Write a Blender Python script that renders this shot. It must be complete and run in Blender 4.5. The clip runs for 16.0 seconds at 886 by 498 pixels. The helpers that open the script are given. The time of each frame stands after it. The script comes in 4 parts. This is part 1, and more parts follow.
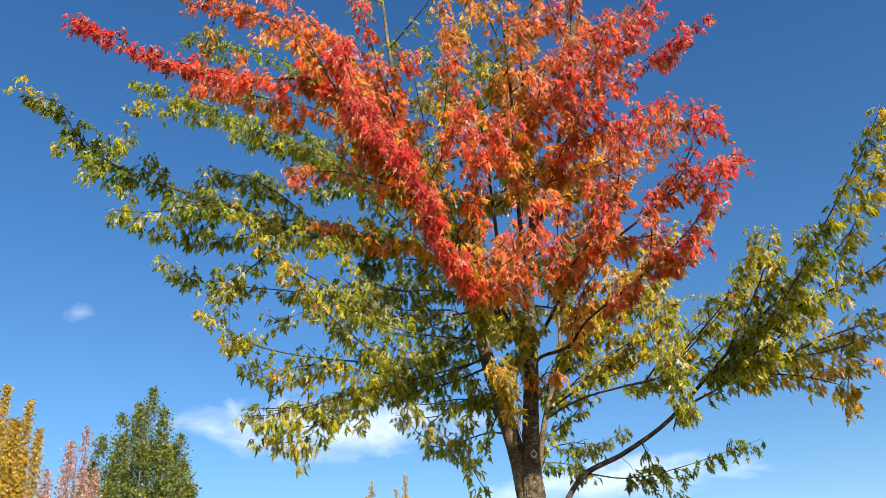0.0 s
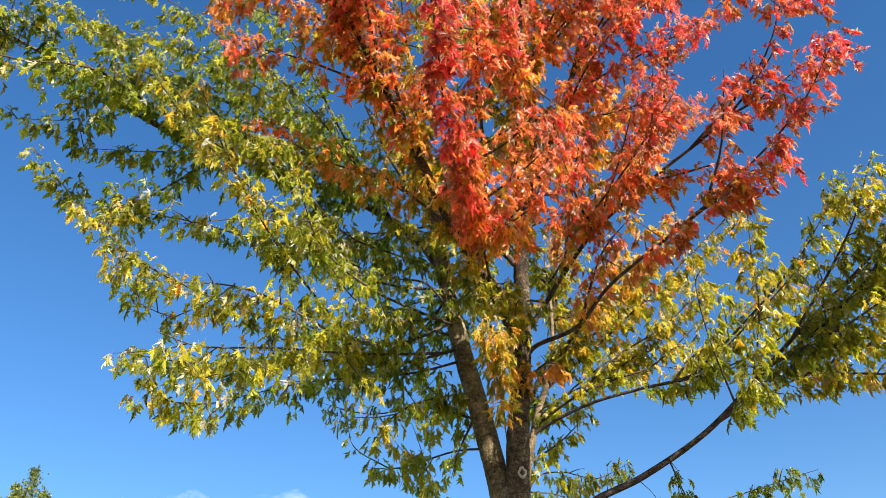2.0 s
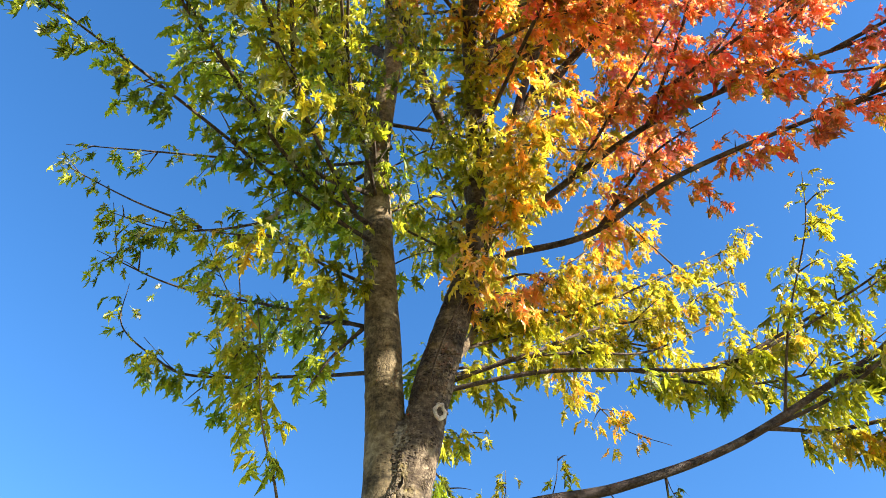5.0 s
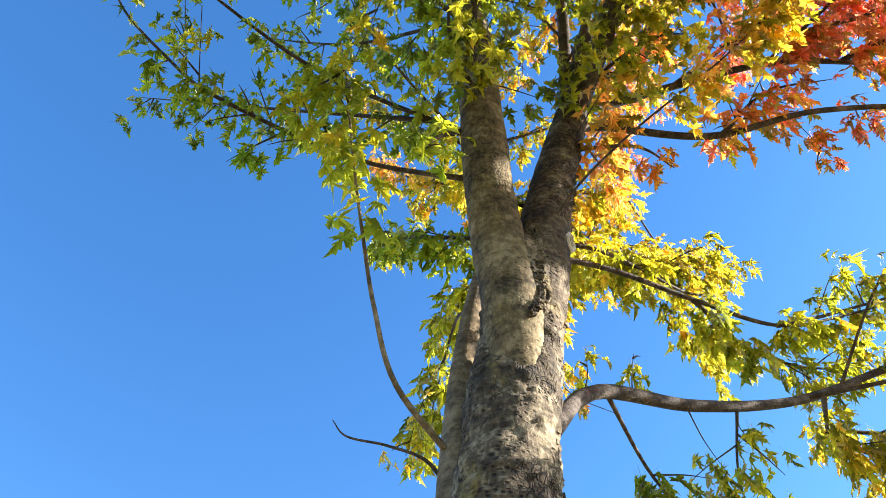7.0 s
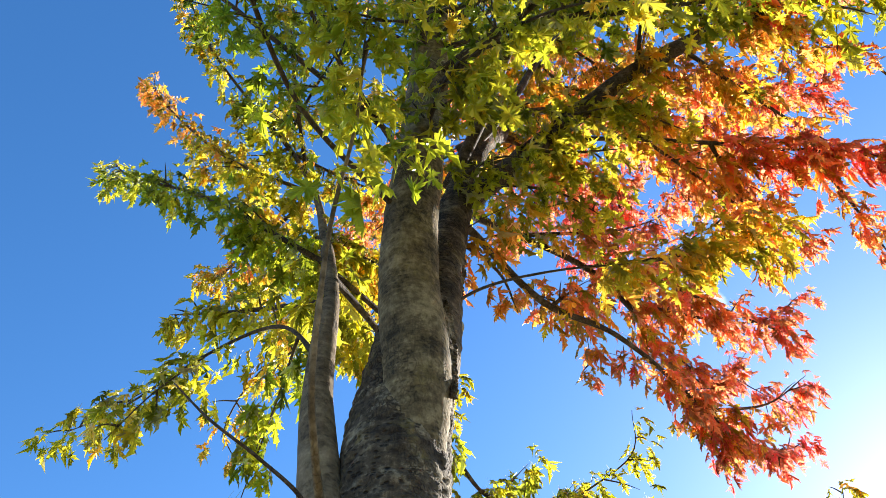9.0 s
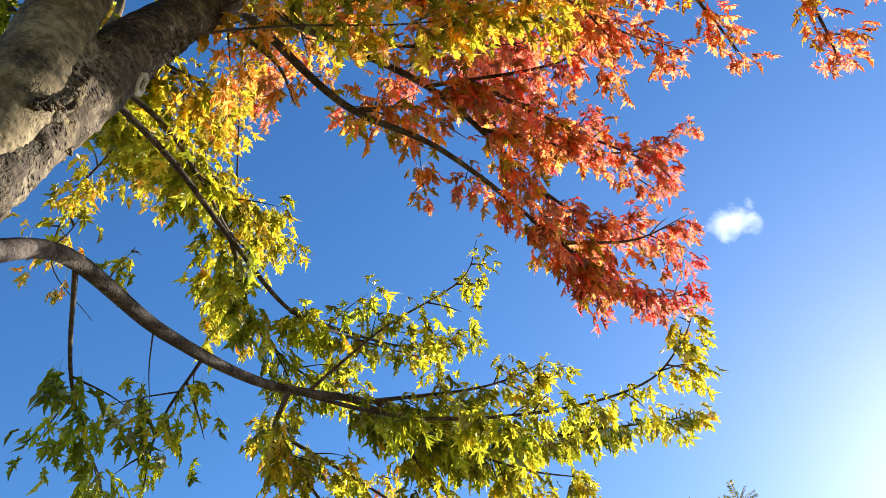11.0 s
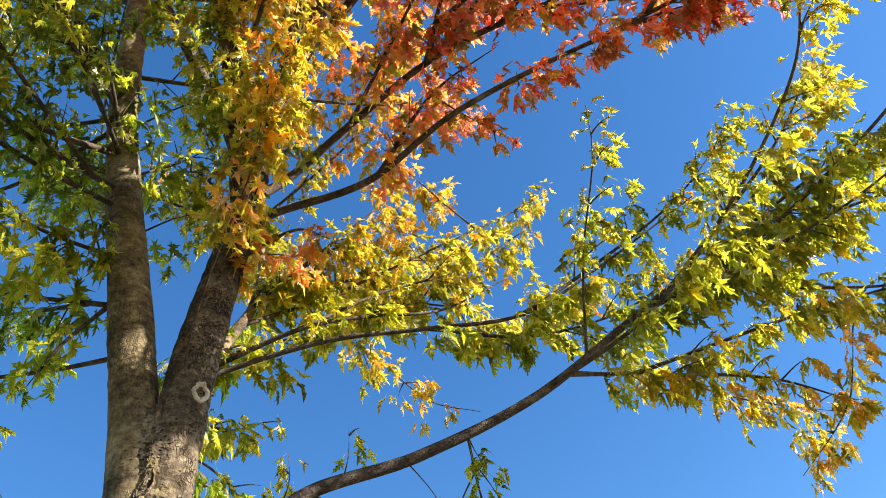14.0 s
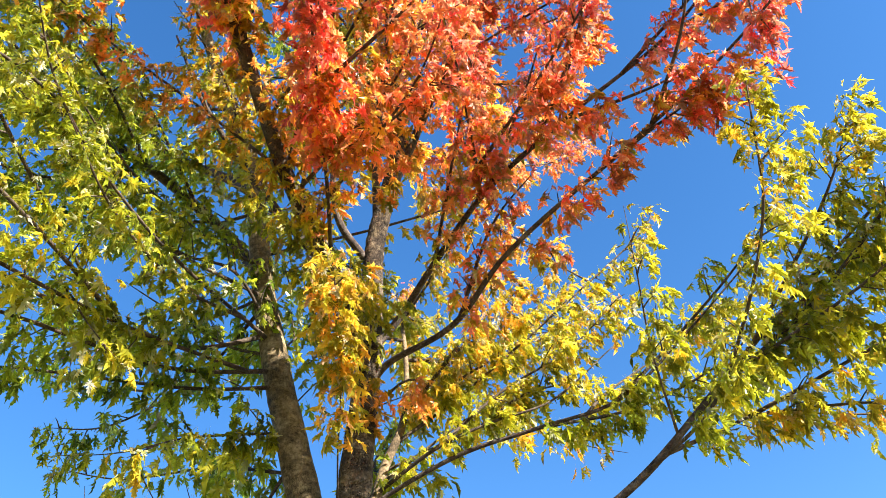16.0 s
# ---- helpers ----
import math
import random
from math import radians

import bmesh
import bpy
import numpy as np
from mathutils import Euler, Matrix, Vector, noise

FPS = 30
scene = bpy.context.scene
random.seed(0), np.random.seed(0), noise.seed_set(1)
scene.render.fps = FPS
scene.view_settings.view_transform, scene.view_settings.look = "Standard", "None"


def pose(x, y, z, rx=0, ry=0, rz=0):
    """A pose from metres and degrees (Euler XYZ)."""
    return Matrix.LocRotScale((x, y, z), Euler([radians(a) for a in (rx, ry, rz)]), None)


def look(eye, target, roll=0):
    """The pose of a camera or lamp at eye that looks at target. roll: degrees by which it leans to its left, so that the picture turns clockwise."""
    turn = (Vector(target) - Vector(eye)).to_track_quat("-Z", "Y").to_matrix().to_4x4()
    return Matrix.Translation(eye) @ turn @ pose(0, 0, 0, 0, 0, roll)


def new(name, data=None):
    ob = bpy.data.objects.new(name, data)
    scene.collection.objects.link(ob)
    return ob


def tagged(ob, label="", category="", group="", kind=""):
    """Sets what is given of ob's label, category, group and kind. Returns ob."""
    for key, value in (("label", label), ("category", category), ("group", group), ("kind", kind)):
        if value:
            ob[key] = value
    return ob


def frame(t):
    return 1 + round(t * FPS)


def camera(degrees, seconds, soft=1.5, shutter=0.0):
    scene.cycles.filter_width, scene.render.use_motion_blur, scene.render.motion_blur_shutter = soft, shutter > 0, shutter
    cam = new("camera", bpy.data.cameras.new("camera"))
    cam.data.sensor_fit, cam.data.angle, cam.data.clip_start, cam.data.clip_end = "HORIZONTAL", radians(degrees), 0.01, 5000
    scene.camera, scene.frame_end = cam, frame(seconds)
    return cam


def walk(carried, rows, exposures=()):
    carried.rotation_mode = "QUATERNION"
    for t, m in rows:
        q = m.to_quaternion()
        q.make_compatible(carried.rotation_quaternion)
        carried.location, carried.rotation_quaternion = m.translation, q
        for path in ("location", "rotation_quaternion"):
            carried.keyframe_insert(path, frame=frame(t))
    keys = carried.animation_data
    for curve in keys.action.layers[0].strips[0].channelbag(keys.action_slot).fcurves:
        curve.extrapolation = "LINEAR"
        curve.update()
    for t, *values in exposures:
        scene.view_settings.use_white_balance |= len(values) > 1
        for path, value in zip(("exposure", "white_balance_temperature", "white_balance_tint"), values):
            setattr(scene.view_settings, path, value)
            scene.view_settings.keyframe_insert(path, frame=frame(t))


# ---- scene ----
cam = camera(57.8, 16.0, soft=0.3)
PATH = [
    (0, (0.004, -0.02, 1.722), (-0.026, 1.746, 2.661), -5.2),
    (0.5, (-0.047, 0.435, 1.68), (-0.055, 2.187, 2.644), -5.1),
    (1, (-0.142, 1.025, 1.639), (-0.116, 2.743, 2.663), -4.7),
    (1.5, (-0.271, 1.594, 1.588), (-0.188, 3.259, 2.692), -4.3),
    (2, (-0.437, 2.186, 1.583), (-0.268, 3.809, 2.739), -4.3),
    (2.5, (-0.583, 2.765, 1.568), (-0.307, 4.369, 2.731), -3.4),
    (3, (-0.635, 3.295, 1.571), (-0.251, 4.876, 2.735), -1.3),
    (3.2, (-0.671, 3.503, 1.581), (-0.23, 5.062, 2.754), -1.1),
    (5.3, (-0.792, 5.583, 1.446), (-0.099, 6.611, 3.015), 2.7),
    (5.5, (-0.866, 5.739, 1.461), (-0.109, 6.72, 3.031), 1.7),
    (6, (-0.943, 6.248, 1.454), (-0.069, 7.085, 3.047), 0.1),
    (6.5, (-0.932, 6.722, 1.467), (-0.002, 7.44, 3.086), -1.0),
    (7, (-0.956, 7.187, 1.461), (0.103, 7.717, 3.073), -2.7),
    (7.5, (-0.904, 7.593, 1.492), (0.366, 7.795, 3.023), -1.7),
    (8, (-0.817, 7.907, 1.567), (0.431, 7.773, 3.124), -2.7),
    (8.5, (-0.793, 8.112, 1.671), (0.375, 7.759, 3.256), -6.7),
    (9, (-0.817, 8.113, 1.733), (0.217, 7.648, 3.38), -9.2),
    (9.5, (-0.86, 7.921, 1.653), (0.148, 7.409, 3.303), -10.9),
    (10, (-0.818, 7.623, 1.57), (0.274, 7.137, 3.174), -8.7),
    (10.2, (-0.766, 7.517, 1.588), (0.353, 7.035, 3.174), -8.0),
    (12.3, (-0.48, 6.433, 1.574), (0.902, 6.305, 3.014), -6.2),
    (12.5, (-0.501, 6.332, 1.582), (0.878, 6.301, 3.031), -7.4),
    (13, (-0.355, 6.241, 1.59), (0.892, 6.479, 3.135), -15.6),
    (13.5, (-0.375, 5.965, 1.579), (0.769, 6.539, 3.116), -17.5),
    (14, (-0.354, 5.585, 1.625), (0.658, 6.419, 3.135), -16.6),
    (14.5, (-0.171, 5.233, 1.676), (0.625, 6.246, 3.206), -13.1),
    (15, (-0.176, 4.927, 1.73), (0.507, 6.026, 3.255), -13.5),
    (15.5, (-0.203, 4.633, 1.756), (0.407, 5.79, 3.269), -13.2),
    (16, (-0.221, 4.362, 1.742), (0.349, 5.587, 3.217), -12.4),
]
EXPOSURES = [(0, 0.84), (1.5, 1.08), (3.0, 1.42), (5.5, 2.06), (6.0, 2.14), (7.5, 2.05), (9.0, 1.72), (10.2, 1.47), (12.5, 1.14), (13.5, 1.4), (14.5, 1.82), (16.0, 1.94)]
walk(cam, [(t, look(eye, target, roll)) for t, eye, target, roll in PATH], EXPOSURES)

# ---- world, sun, exposure ----
SUN_AZ, SUN_EL = 148.0, 23.5          # compass-like bearing from +y towards +x, and height
world = bpy.data.worlds.new("sky")
scene.world = world
world.use_nodes = True
wn = world.node_tree.nodes
sky = wn.new("ShaderNodeTexSky")
sky.sky_type = 'NISHITA'
sky.sun_disc = False
sky.sun_elevation = radians(SUN_EL)
sky.sun_rotation = radians(SUN_AZ)
sky.air_density, sky.dust_density, sky.ozone_density = 1.0, 0.25, 2.5
wn["Background"].inputs["Strength"].default_value = 0.093
deep = wn.new("ShaderNodeHueSaturation")          # a clear, dry autumn sky
deep.inputs["Saturation"].default_value = 1.27
deep.inputs["Hue"].default_value = 0.505
world.node_tree.links.new(sky.outputs[0], deep.inputs["Color"])
world.node_tree.links.new(deep.outputs[0], wn["Background"].inputs["Color"])

sun_data = bpy.data.lights.new("sun", 'SUN')
sun_data.energy, sun_data.angle, sun_data.color = 5.0, radians(0.5), (1.0, 0.93, 0.82)
sun = new("sun", sun_data)
to_sun = Vector((math.sin(radians(SUN_AZ)) * math.cos(radians(SUN_EL)),
                 math.cos(radians(SUN_AZ)) * math.cos(radians(SUN_EL)), math.sin(radians(SUN_EL))))
sun.matrix_world = look((0, 0, 30), Vector((0, 0, 30)) - to_sun)


# ---- materials ----
def material(name):
    m = bpy.data.materials.new(name)
    m.use_nodes = True
    nt = m.node_tree
    return m, nt, nt.nodes, nt.nodes["Principled BSDF"]


def ramp(nodes, stops):
    r = nodes.new("ShaderNodeValToRGB")
    el = r.color_ramp.elements
    while len(el) < len(stops):
        el.new(0.5)
    for e, (p, c) in zip(el, stops):
        e.position, e.color = p, (*c, 1)
    return r


def leaf_material(name, stops, glow=0.5, through_stops=None, silver=0.0):
    """Thin leaf: a waxy face and light that comes through; the tint runs from green to red."""
    m, nt, n, b = material(name)
    att = n.new("ShaderNodeAttribute"); att.attribute_name = "tint"
    geo = n.new("ShaderNodeNewGeometry")
    inf = n.new("ShaderNodeObjectInfo")
    jit = n.new("ShaderNodeMath"); jit.operation = 'MULTIPLY_ADD'
    nt.links.new(geo.outputs["Random Per Island"], jit.inputs[0]); jit.inputs[1].default_value = 0.10
    nt.links.new(att.outputs["Fac"], jit.inputs[2])
    j2 = n.new("ShaderNodeMath"); j2.operation = 'MULTIPLY_ADD'
    nt.links.new(inf.outputs["Random"], j2.inputs[0]); j2.inputs[1].default_value = 0.05
    nt.links.new(jit.outputs[0], j2.inputs[2])
    co = n.new("ShaderNodeTexCoord")
    mott = n.new("ShaderNodeTexNoise"); mott.inputs["Scale"].default_value = 28.0; mott.inputs["Detail"].default_value = 2.0
    nt.links.new(co.outputs["Object"], mott.inputs["Vector"])
    j3 = n.new("ShaderNodeMath"); j3.operation = 'MULTIPLY_ADD'
    nt.links.new(mott.outputs["Fac"], j3.inputs[0]); j3.inputs[1].default_value = 0.10
    nt.links.new(j2.outputs[0], j3.inputs[2])
    r = ramp(n, stops)
    nt.links.new(j3.outputs[0], r.inputs["Fac"])
    val = n.new("ShaderNodeHueSaturation")
    vr = n.new("ShaderNodeMath"); vr.operation = 'MULTIPLY_ADD'
    nt.links.new(geo.outputs["Random Per Island"], vr.inputs[0]); vr.inputs[1].default_value = 0.95; vr.inputs[2].default_value = 0.46
    nt.links.new(vr.outputs[0], val.inputs["Value"]); nt.links.new(r.outputs["Color"], val.inputs["Color"])
    turned = n.new("ShaderNodeMath"); turned.operation = 'FRACT'       # some leaves hang with the silvery side out
    tm = n.new("ShaderNodeMath"); tm.operation = 'MULTIPLY'; tm.inputs[1].default_value = 37.0
    nt.links.new(geo.outputs["Random Per Island"], tm.inputs[0]); nt.links.new(tm.outputs[0], turned.inputs[0])
    some = n.new("ShaderNodeMath"); some.operation = 'GREATER_THAN'; some.inputs[1].default_value = 1 - silver
    nt.links.new(turned.outputs[0], some.inputs[0])
    part_ = n.new("ShaderNodeMath"); part_.operation = 'MULTIPLY'; part_.inputs[1].default_value = 0.7
    nt.links.new(some.outputs[0], part_.inputs[0])
    under = n.new("ShaderNodeMix"); under.data_type = 'RGBA'
    nt.links.new(part_.outputs[0], under.inputs[0]); nt.links.new(val.outputs["Color"], under.inputs[6]); under.inputs[7].default_value = (0.66, 0.62, 0.52, 1)
    nt.links.new(under.outputs[2], b.inputs["Base Color"])
    b.inputs["Roughness"].default_value = 0.30
    b.inputs["Specular IOR Level"].default_value = 0.34
    tr = n.new("ShaderNodeBsdfTranslucent")
    lit = ramp(n, through_stops or stops)
    nt.links.new(j3.outputs[0], lit.inputs["Fac"])
    gain = n.new("ShaderNodeHueSaturation")
    nt.links.new(vr.outputs[0], gain.inputs["Value"])
    nt.links.new(lit.outputs["Color"], gain.inputs["Color"])
    nt.links.new(gain.outputs["Color"], tr.inputs["Color"])
    mix = n.new("ShaderNodeMixShader"); mix.inputs["Fac"].default_value = glow
    nt.links.new(b.outputs[0], mix.inputs[1]); nt.links.new(tr.outputs[0], mix.inputs[2])
    nt.links.new(mix.outputs[0], n["Material Output"].inputs["Surface"])
    return m


MAPLE = [(0.0, (0.05, 0.088, 0.018)), (0.14, (0.115, 0.178, 0.024)), (0.32, (0.235, 0.262, 0.03)), (0.46, (0.45, 0.385, 0.04)),
         (0.57, (0.72, 0.41, 0.045)), (0.69, (0.74, 0.25, 0.045)), (0.82, (0.74, 0.14, 0.05)), (0.95, (0.66, 0.055, 0.06))]
MAPLE_THROUGH = [(0.0, (0.24, 0.33, 0.02)), (0.14, (0.42, 0.51, 0.028)), (0.32, (0.62, 0.61, 0.035)), (0.46, (0.80, 0.68, 0.05)),
                 (0.57, (0.88, 0.52, 0.06)), (0.69, (0.94, 0.46, 0.16)), (0.82, (0.93, 0.36, 0.21)), (0.95, (0.88, 0.23, 0.19))]
leaf_mat = leaf_material("maple_leaf", MAPLE, 0.56, MAPLE_THROUGH, 0.09)
poplar_mat = leaf_material("poplar_leaf", [(0.0, (0.055, 0.085, 0.018)), (0.55, (0.15, 0.18, 0.028)), (1.0, (0.38, 0.34, 0.05))], 0.35)
gold_mat = leaf_material("golden_leaf", [(0.0, (0.36, 0.26, 0.035)), (0.6, (0.50, 0.33, 0.04)), (1.0, (0.50, 0.24, 0.10))], 0.3)
pink_mat = leaf_material("russet_leaf", [(0.0, (0.40, 0.22, 0.12)), (0.6, (0.52, 0.28, 0.20)), (1.0, (0.42, 0.20, 0.08))], 0.3)
locust_mat = leaf_material("locust_leaf", [(0.0, (0.06, 0.09, 0.02)), (0.6, (0.16, 0.17, 0.03)), (1.0, (0.50, 0.33, 0.04))], 0.4)


def bark_material(name, dark, mid, light, scale=1.0, bump=0.6, cracks=0.5, lichen=0.0):
    """Bark: broad patches, fine grain, level wrinkles and upright cracks that come and go."""
    m, nt, n, b = material(name)
    link = nt.links.new
    co = n.new("ShaderNodeTexCoord")

    def noise_tex(vec, sc, detail, rough=0.6):
        t = n.new("ShaderNodeTexNoise")
        t.inputs["Scale"].default_value, t.inputs["Detail"].default_value, t.inputs["Roughness"].default_value = sc, detail, rough
        link(vec, t.inputs["Vector"])
        return t.outputs["Fac"]

    def stretched(x, y, z):
        mp = n.new("ShaderNodeMapping"); mp.inputs["Scale"].default_value = (x, y, z)
        link(co.outputs["Object"], mp.inputs["Vector"])
        return mp.outputs[0]

    def calc(op, a, c, d=None):
        q = n.new("ShaderNodeMath"); q.operation = op
        for k, v in enumerate((a, c, d)):
            if v is None:
                continue
            if isinstance(v, (int, float)):
                q.inputs[k].default_value = v
            else:
                link(v, q.inputs[k])
        return q.outputs[0]

    big = noise_tex(stretched(1, 1, 1.15), 8.0 * scale, 6.0, 0.62)
    fine = noise_tex(stretched(1, 1, 0.4), 90.0 * scale, 5.0, 0.7)
    wrinkle = noise_tex(stretched(0.35, 0.35, 3.2), 16.0 * scale, 4.0)
    warp = n.new("ShaderNodeVectorMath"); warp.operation = 'MULTIPLY_ADD'
    wn_ = n.new("ShaderNodeTexNoise"); wn_.inputs["Scale"].default_value = 20.0; link(co.outputs["Object"], wn_.inputs["Vector"])
    link(wn_.outputs["Color"], warp.inputs[0]); warp.inputs[1].default_value = (0.05, 0.05, 0.05); link(stretched(1, 1, 0.45), warp.inputs[2])
    vor = n.new("ShaderNodeTexVoronoi"); vor.feature = 'DISTANCE_TO_EDGE'; vor.inputs["Scale"].default_value = 85.0 * scale
    link(warp.outputs[0], vor.inputs["Vector"])
    edge = n.new("ShaderNodeMapRange"); edge.inputs["From Max"].default_value = 0.16; edge.inputs["To Min"].default_value = 1.0; edge.inputs["To Max"].default_value = 0.0
    link(vor.outputs["Distance"], edge.inputs["Value"])
    where = n.new("ShaderNodeMapRange"); where.inputs["From Min"].default_value = 0.47; where.inputs["From Max"].default_value = 0.66; where.inputs["To Max"].default_value = cracks
    link(noise_tex(co.outputs["Object"], 5.0, 3.0), where.inputs["Value"])
    crack = calc('MULTIPLY', edge.outputs[0], where.outputs[0])
    mottle = noise_tex(stretched(1, 1, 1.6), 34.0 * scale, 5.0, 0.65)
    pore = n.new("ShaderNodeTexVoronoi"); pore.feature = 'F1'; pore.inputs["Scale"].default_value = 75.0 * scale
    link(stretched(0.8, 0.8, 1.3), pore.inputs["Vector"])
    spot = n.new("ShaderNodeMapRange"); spot.inputs["From Min"].default_value = 0.14; spot.inputs["From Max"].default_value = 0.42; spot.inputs["To Min"].default_value = 1.0; spot.inputs["To Max"].default_value = 0.0
    link(pore.outputs["Distance"], spot.inputs["Value"])
    sown = n.new("ShaderNodeMapRange"); sown.inputs["From Min"].default_value = 0.42; sown.inputs["From Max"].default_value = 0.60; sown.inputs["To Max"].default_value = cracks
    link(noise_tex(stretched(1, 1, 0.8), 11.0, 4.0), sown.inputs["Value"])
    pits = calc('MULTIPLY', spot.outputs[0], sown.outputs[0])
    crack = calc('MAXIMUM', crack, pits)
    tone = calc('MULTIPLY_ADD', fine, 0.30, calc('MULTIPLY_ADD', mottle, 0.44, calc('MULTIPLY_ADD', wrinkle, 0.12, calc('MULTIPLY', big, 0.60))))
    r = ramp(n, [(0.56, dark), (0.70, mid), (0.88, light), (1.0, tuple(min(1, v * 1.15) for v in light))])
    link(calc('SUBTRACT', calc('SUBTRACT', tone, 0.03), calc('MULTIPLY', crack, 0.34)), r.inputs["Fac"])
    growth = n.new("ShaderNodeMapRange"); growth.inputs["From Min"].default_value = 0.60; growth.inputs["From Max"].default_value = 0.72; growth.inputs["To Max"].default_value = lichen
    link(calc('MULTIPLY_ADD', noise_tex(co.outputs["Object"], 60.0, 3.0), 0.25, calc('MULTIPLY', noise_tex(stretched(1, 1, 0.7), 9.0, 5.0), 0.82)), growth.inputs["Value"])
    crust = n.new("ShaderNodeMix"); crust.data_type = 'RGBA'
    link(growth.outputs[0], crust.inputs[0]); link(r.outputs["Color"], crust.inputs[6]); crust.inputs[7].default_value = (0.25, 0.19, 0.05, 1)
    link(crust.outputs[2], b.inputs["Base Color"])
    b.inputs["Roughness"].default_value = 0.85
    b.inputs["Specular IOR Level"].default_value = 0.25
    bp = n.new("ShaderNodeBump"); bp.inputs["Strength"].default_value = bump; bp.inputs["Distance"].default_value = 0.012
    link(calc('SUBTRACT', tone, crack), bp.inputs["Height"]); link(bp.outputs[0], b.inputs["Normal"])
    return m


trunk_bark = bark_material("maple_trunk_bark", (0.028, 0.020, 0.013), (0.094, 0.070, 0.044), (0.39, 0.32, 0.21), 1.0, 1.0, 0.62, 0.6)
smooth_bark = bark_material("maple_smooth_bark", (0.05, 0.036, 0.022), (0.155, 0.112, 0.064), (0.33, 0.25, 0.15), 0.8, 0.6, 0.35)
# darker than the trunk: the crown's shade on the limbs is in this colour
shaded_limb_bark = bark_material("maple_shaded_limb_bark", (0.025, 0.018, 0.015), (0.075, 0.056, 0.046), (0.20, 0.165, 0.14), 1.6, 0.5)
stem_bark = bark_material("maple_stem_bark", (0.036, 0.027, 0.014), (0.145, 0.108, 0.056), (0.37, 0.295, 0.17), 0.9, 0.6, 0.3, 0.4)
# ridged bark of the right stem, with leaf shade put into its tone
shaded_ridged_bark = bark_material("maple_shaded_ridged_bark", (0.022, 0.015, 0.010), (0.085, 0.060, 0.038), (0.30, 0.235, 0.15), 1.0, 1.0, 0.7, 0.3)
twig_bark = bark_material("twig_bark", (0.03, 0.022, 0.016), (0.08, 0.058, 0.042), (0.17, 0.135, 0.105), 3.0, 0.2)
far_bark = bark_material("grey_bark", (0.05, 0.045, 0.04), (0.14, 0.12, 0.10), (0.25, 0.22, 0.19), 0.3, 0.3)

# wood inside the hollows, near-black so that a shallow dish holds a deep hole's shade
hole_mat, nt, n, b = material("shaded_hollow_wood")
tx = n.new("ShaderNodeTexNoise"); tx.inputs["Scale"].default_value = 60.0
r = ramp(n, [(0.3, (0.008, 0.006, 0.005)), (0.8, (0.05, 0.035, 0.025))])
nt.links.new(tx.outputs["Fac"], r.inputs["Fac"]); nt.links.new(r.outputs["Color"], b.inputs["Base Color"]); b.inputs["Roughness"].default_value = 0.95

callus_mat = bark_material("callus_wood", (0.26, 0.21, 0.15), (0.48, 0.43, 0.35), (0.66, 0.61, 0.52), 2.0, 0.6)

# unseen lawn; its warm tone is added to bounce light onto trunk and leaves
warm_bounce_mat, nt, n, b = material("lawn")
co = n.new("ShaderNodeTexCoord")
t1 = n.new("ShaderNodeTexNoise"); t1.inputs["Scale"].default_value = 0.25; t1.inputs["Detail"].default_value = 8.0
t2 = n.new("ShaderNodeTexNoise"); t2.inputs["Scale"].default_value = 30.0; t2.inputs["Detail"].default_value = 4.0
nt.links.new(co.outputs["Object"], t1.inputs["Vector"]); nt.links.new(co.outputs["Object"], t2.inputs["Vector"])
ad = n.new("ShaderNodeMath"); ad.operation = 'MULTIPLY_ADD'; ad.inputs[1].default_value = 0.5
nt.links.new(t2.outputs["Fac"], ad.inputs[0]); nt.links.new(t1.outputs["Fac"], ad.inputs[2])
r = ramp(n, [(0.45, (0.07, 0.07, 0.022)), (0.75, (0.16, 0.125, 0.042)), (1.0, (0.30, 0.19, 0.07))])
nt.links.new(ad.outputs[0], r.inputs["Fac"]); nt.links.new(r.outputs["Color"], b.inputs["Base Color"]); b.inputs["Roughness"].default_value = 0.9
bp = n.new("ShaderNodeBump"); bp.inputs["Strength"].default_value = 0.5; bp.inputs["Distance"].default_value = 0.05
nt.links.new(t2.outputs["Fac"], bp.inputs["Height"]); nt.links.new(bp.outputs[0], b.inputs["Normal"])


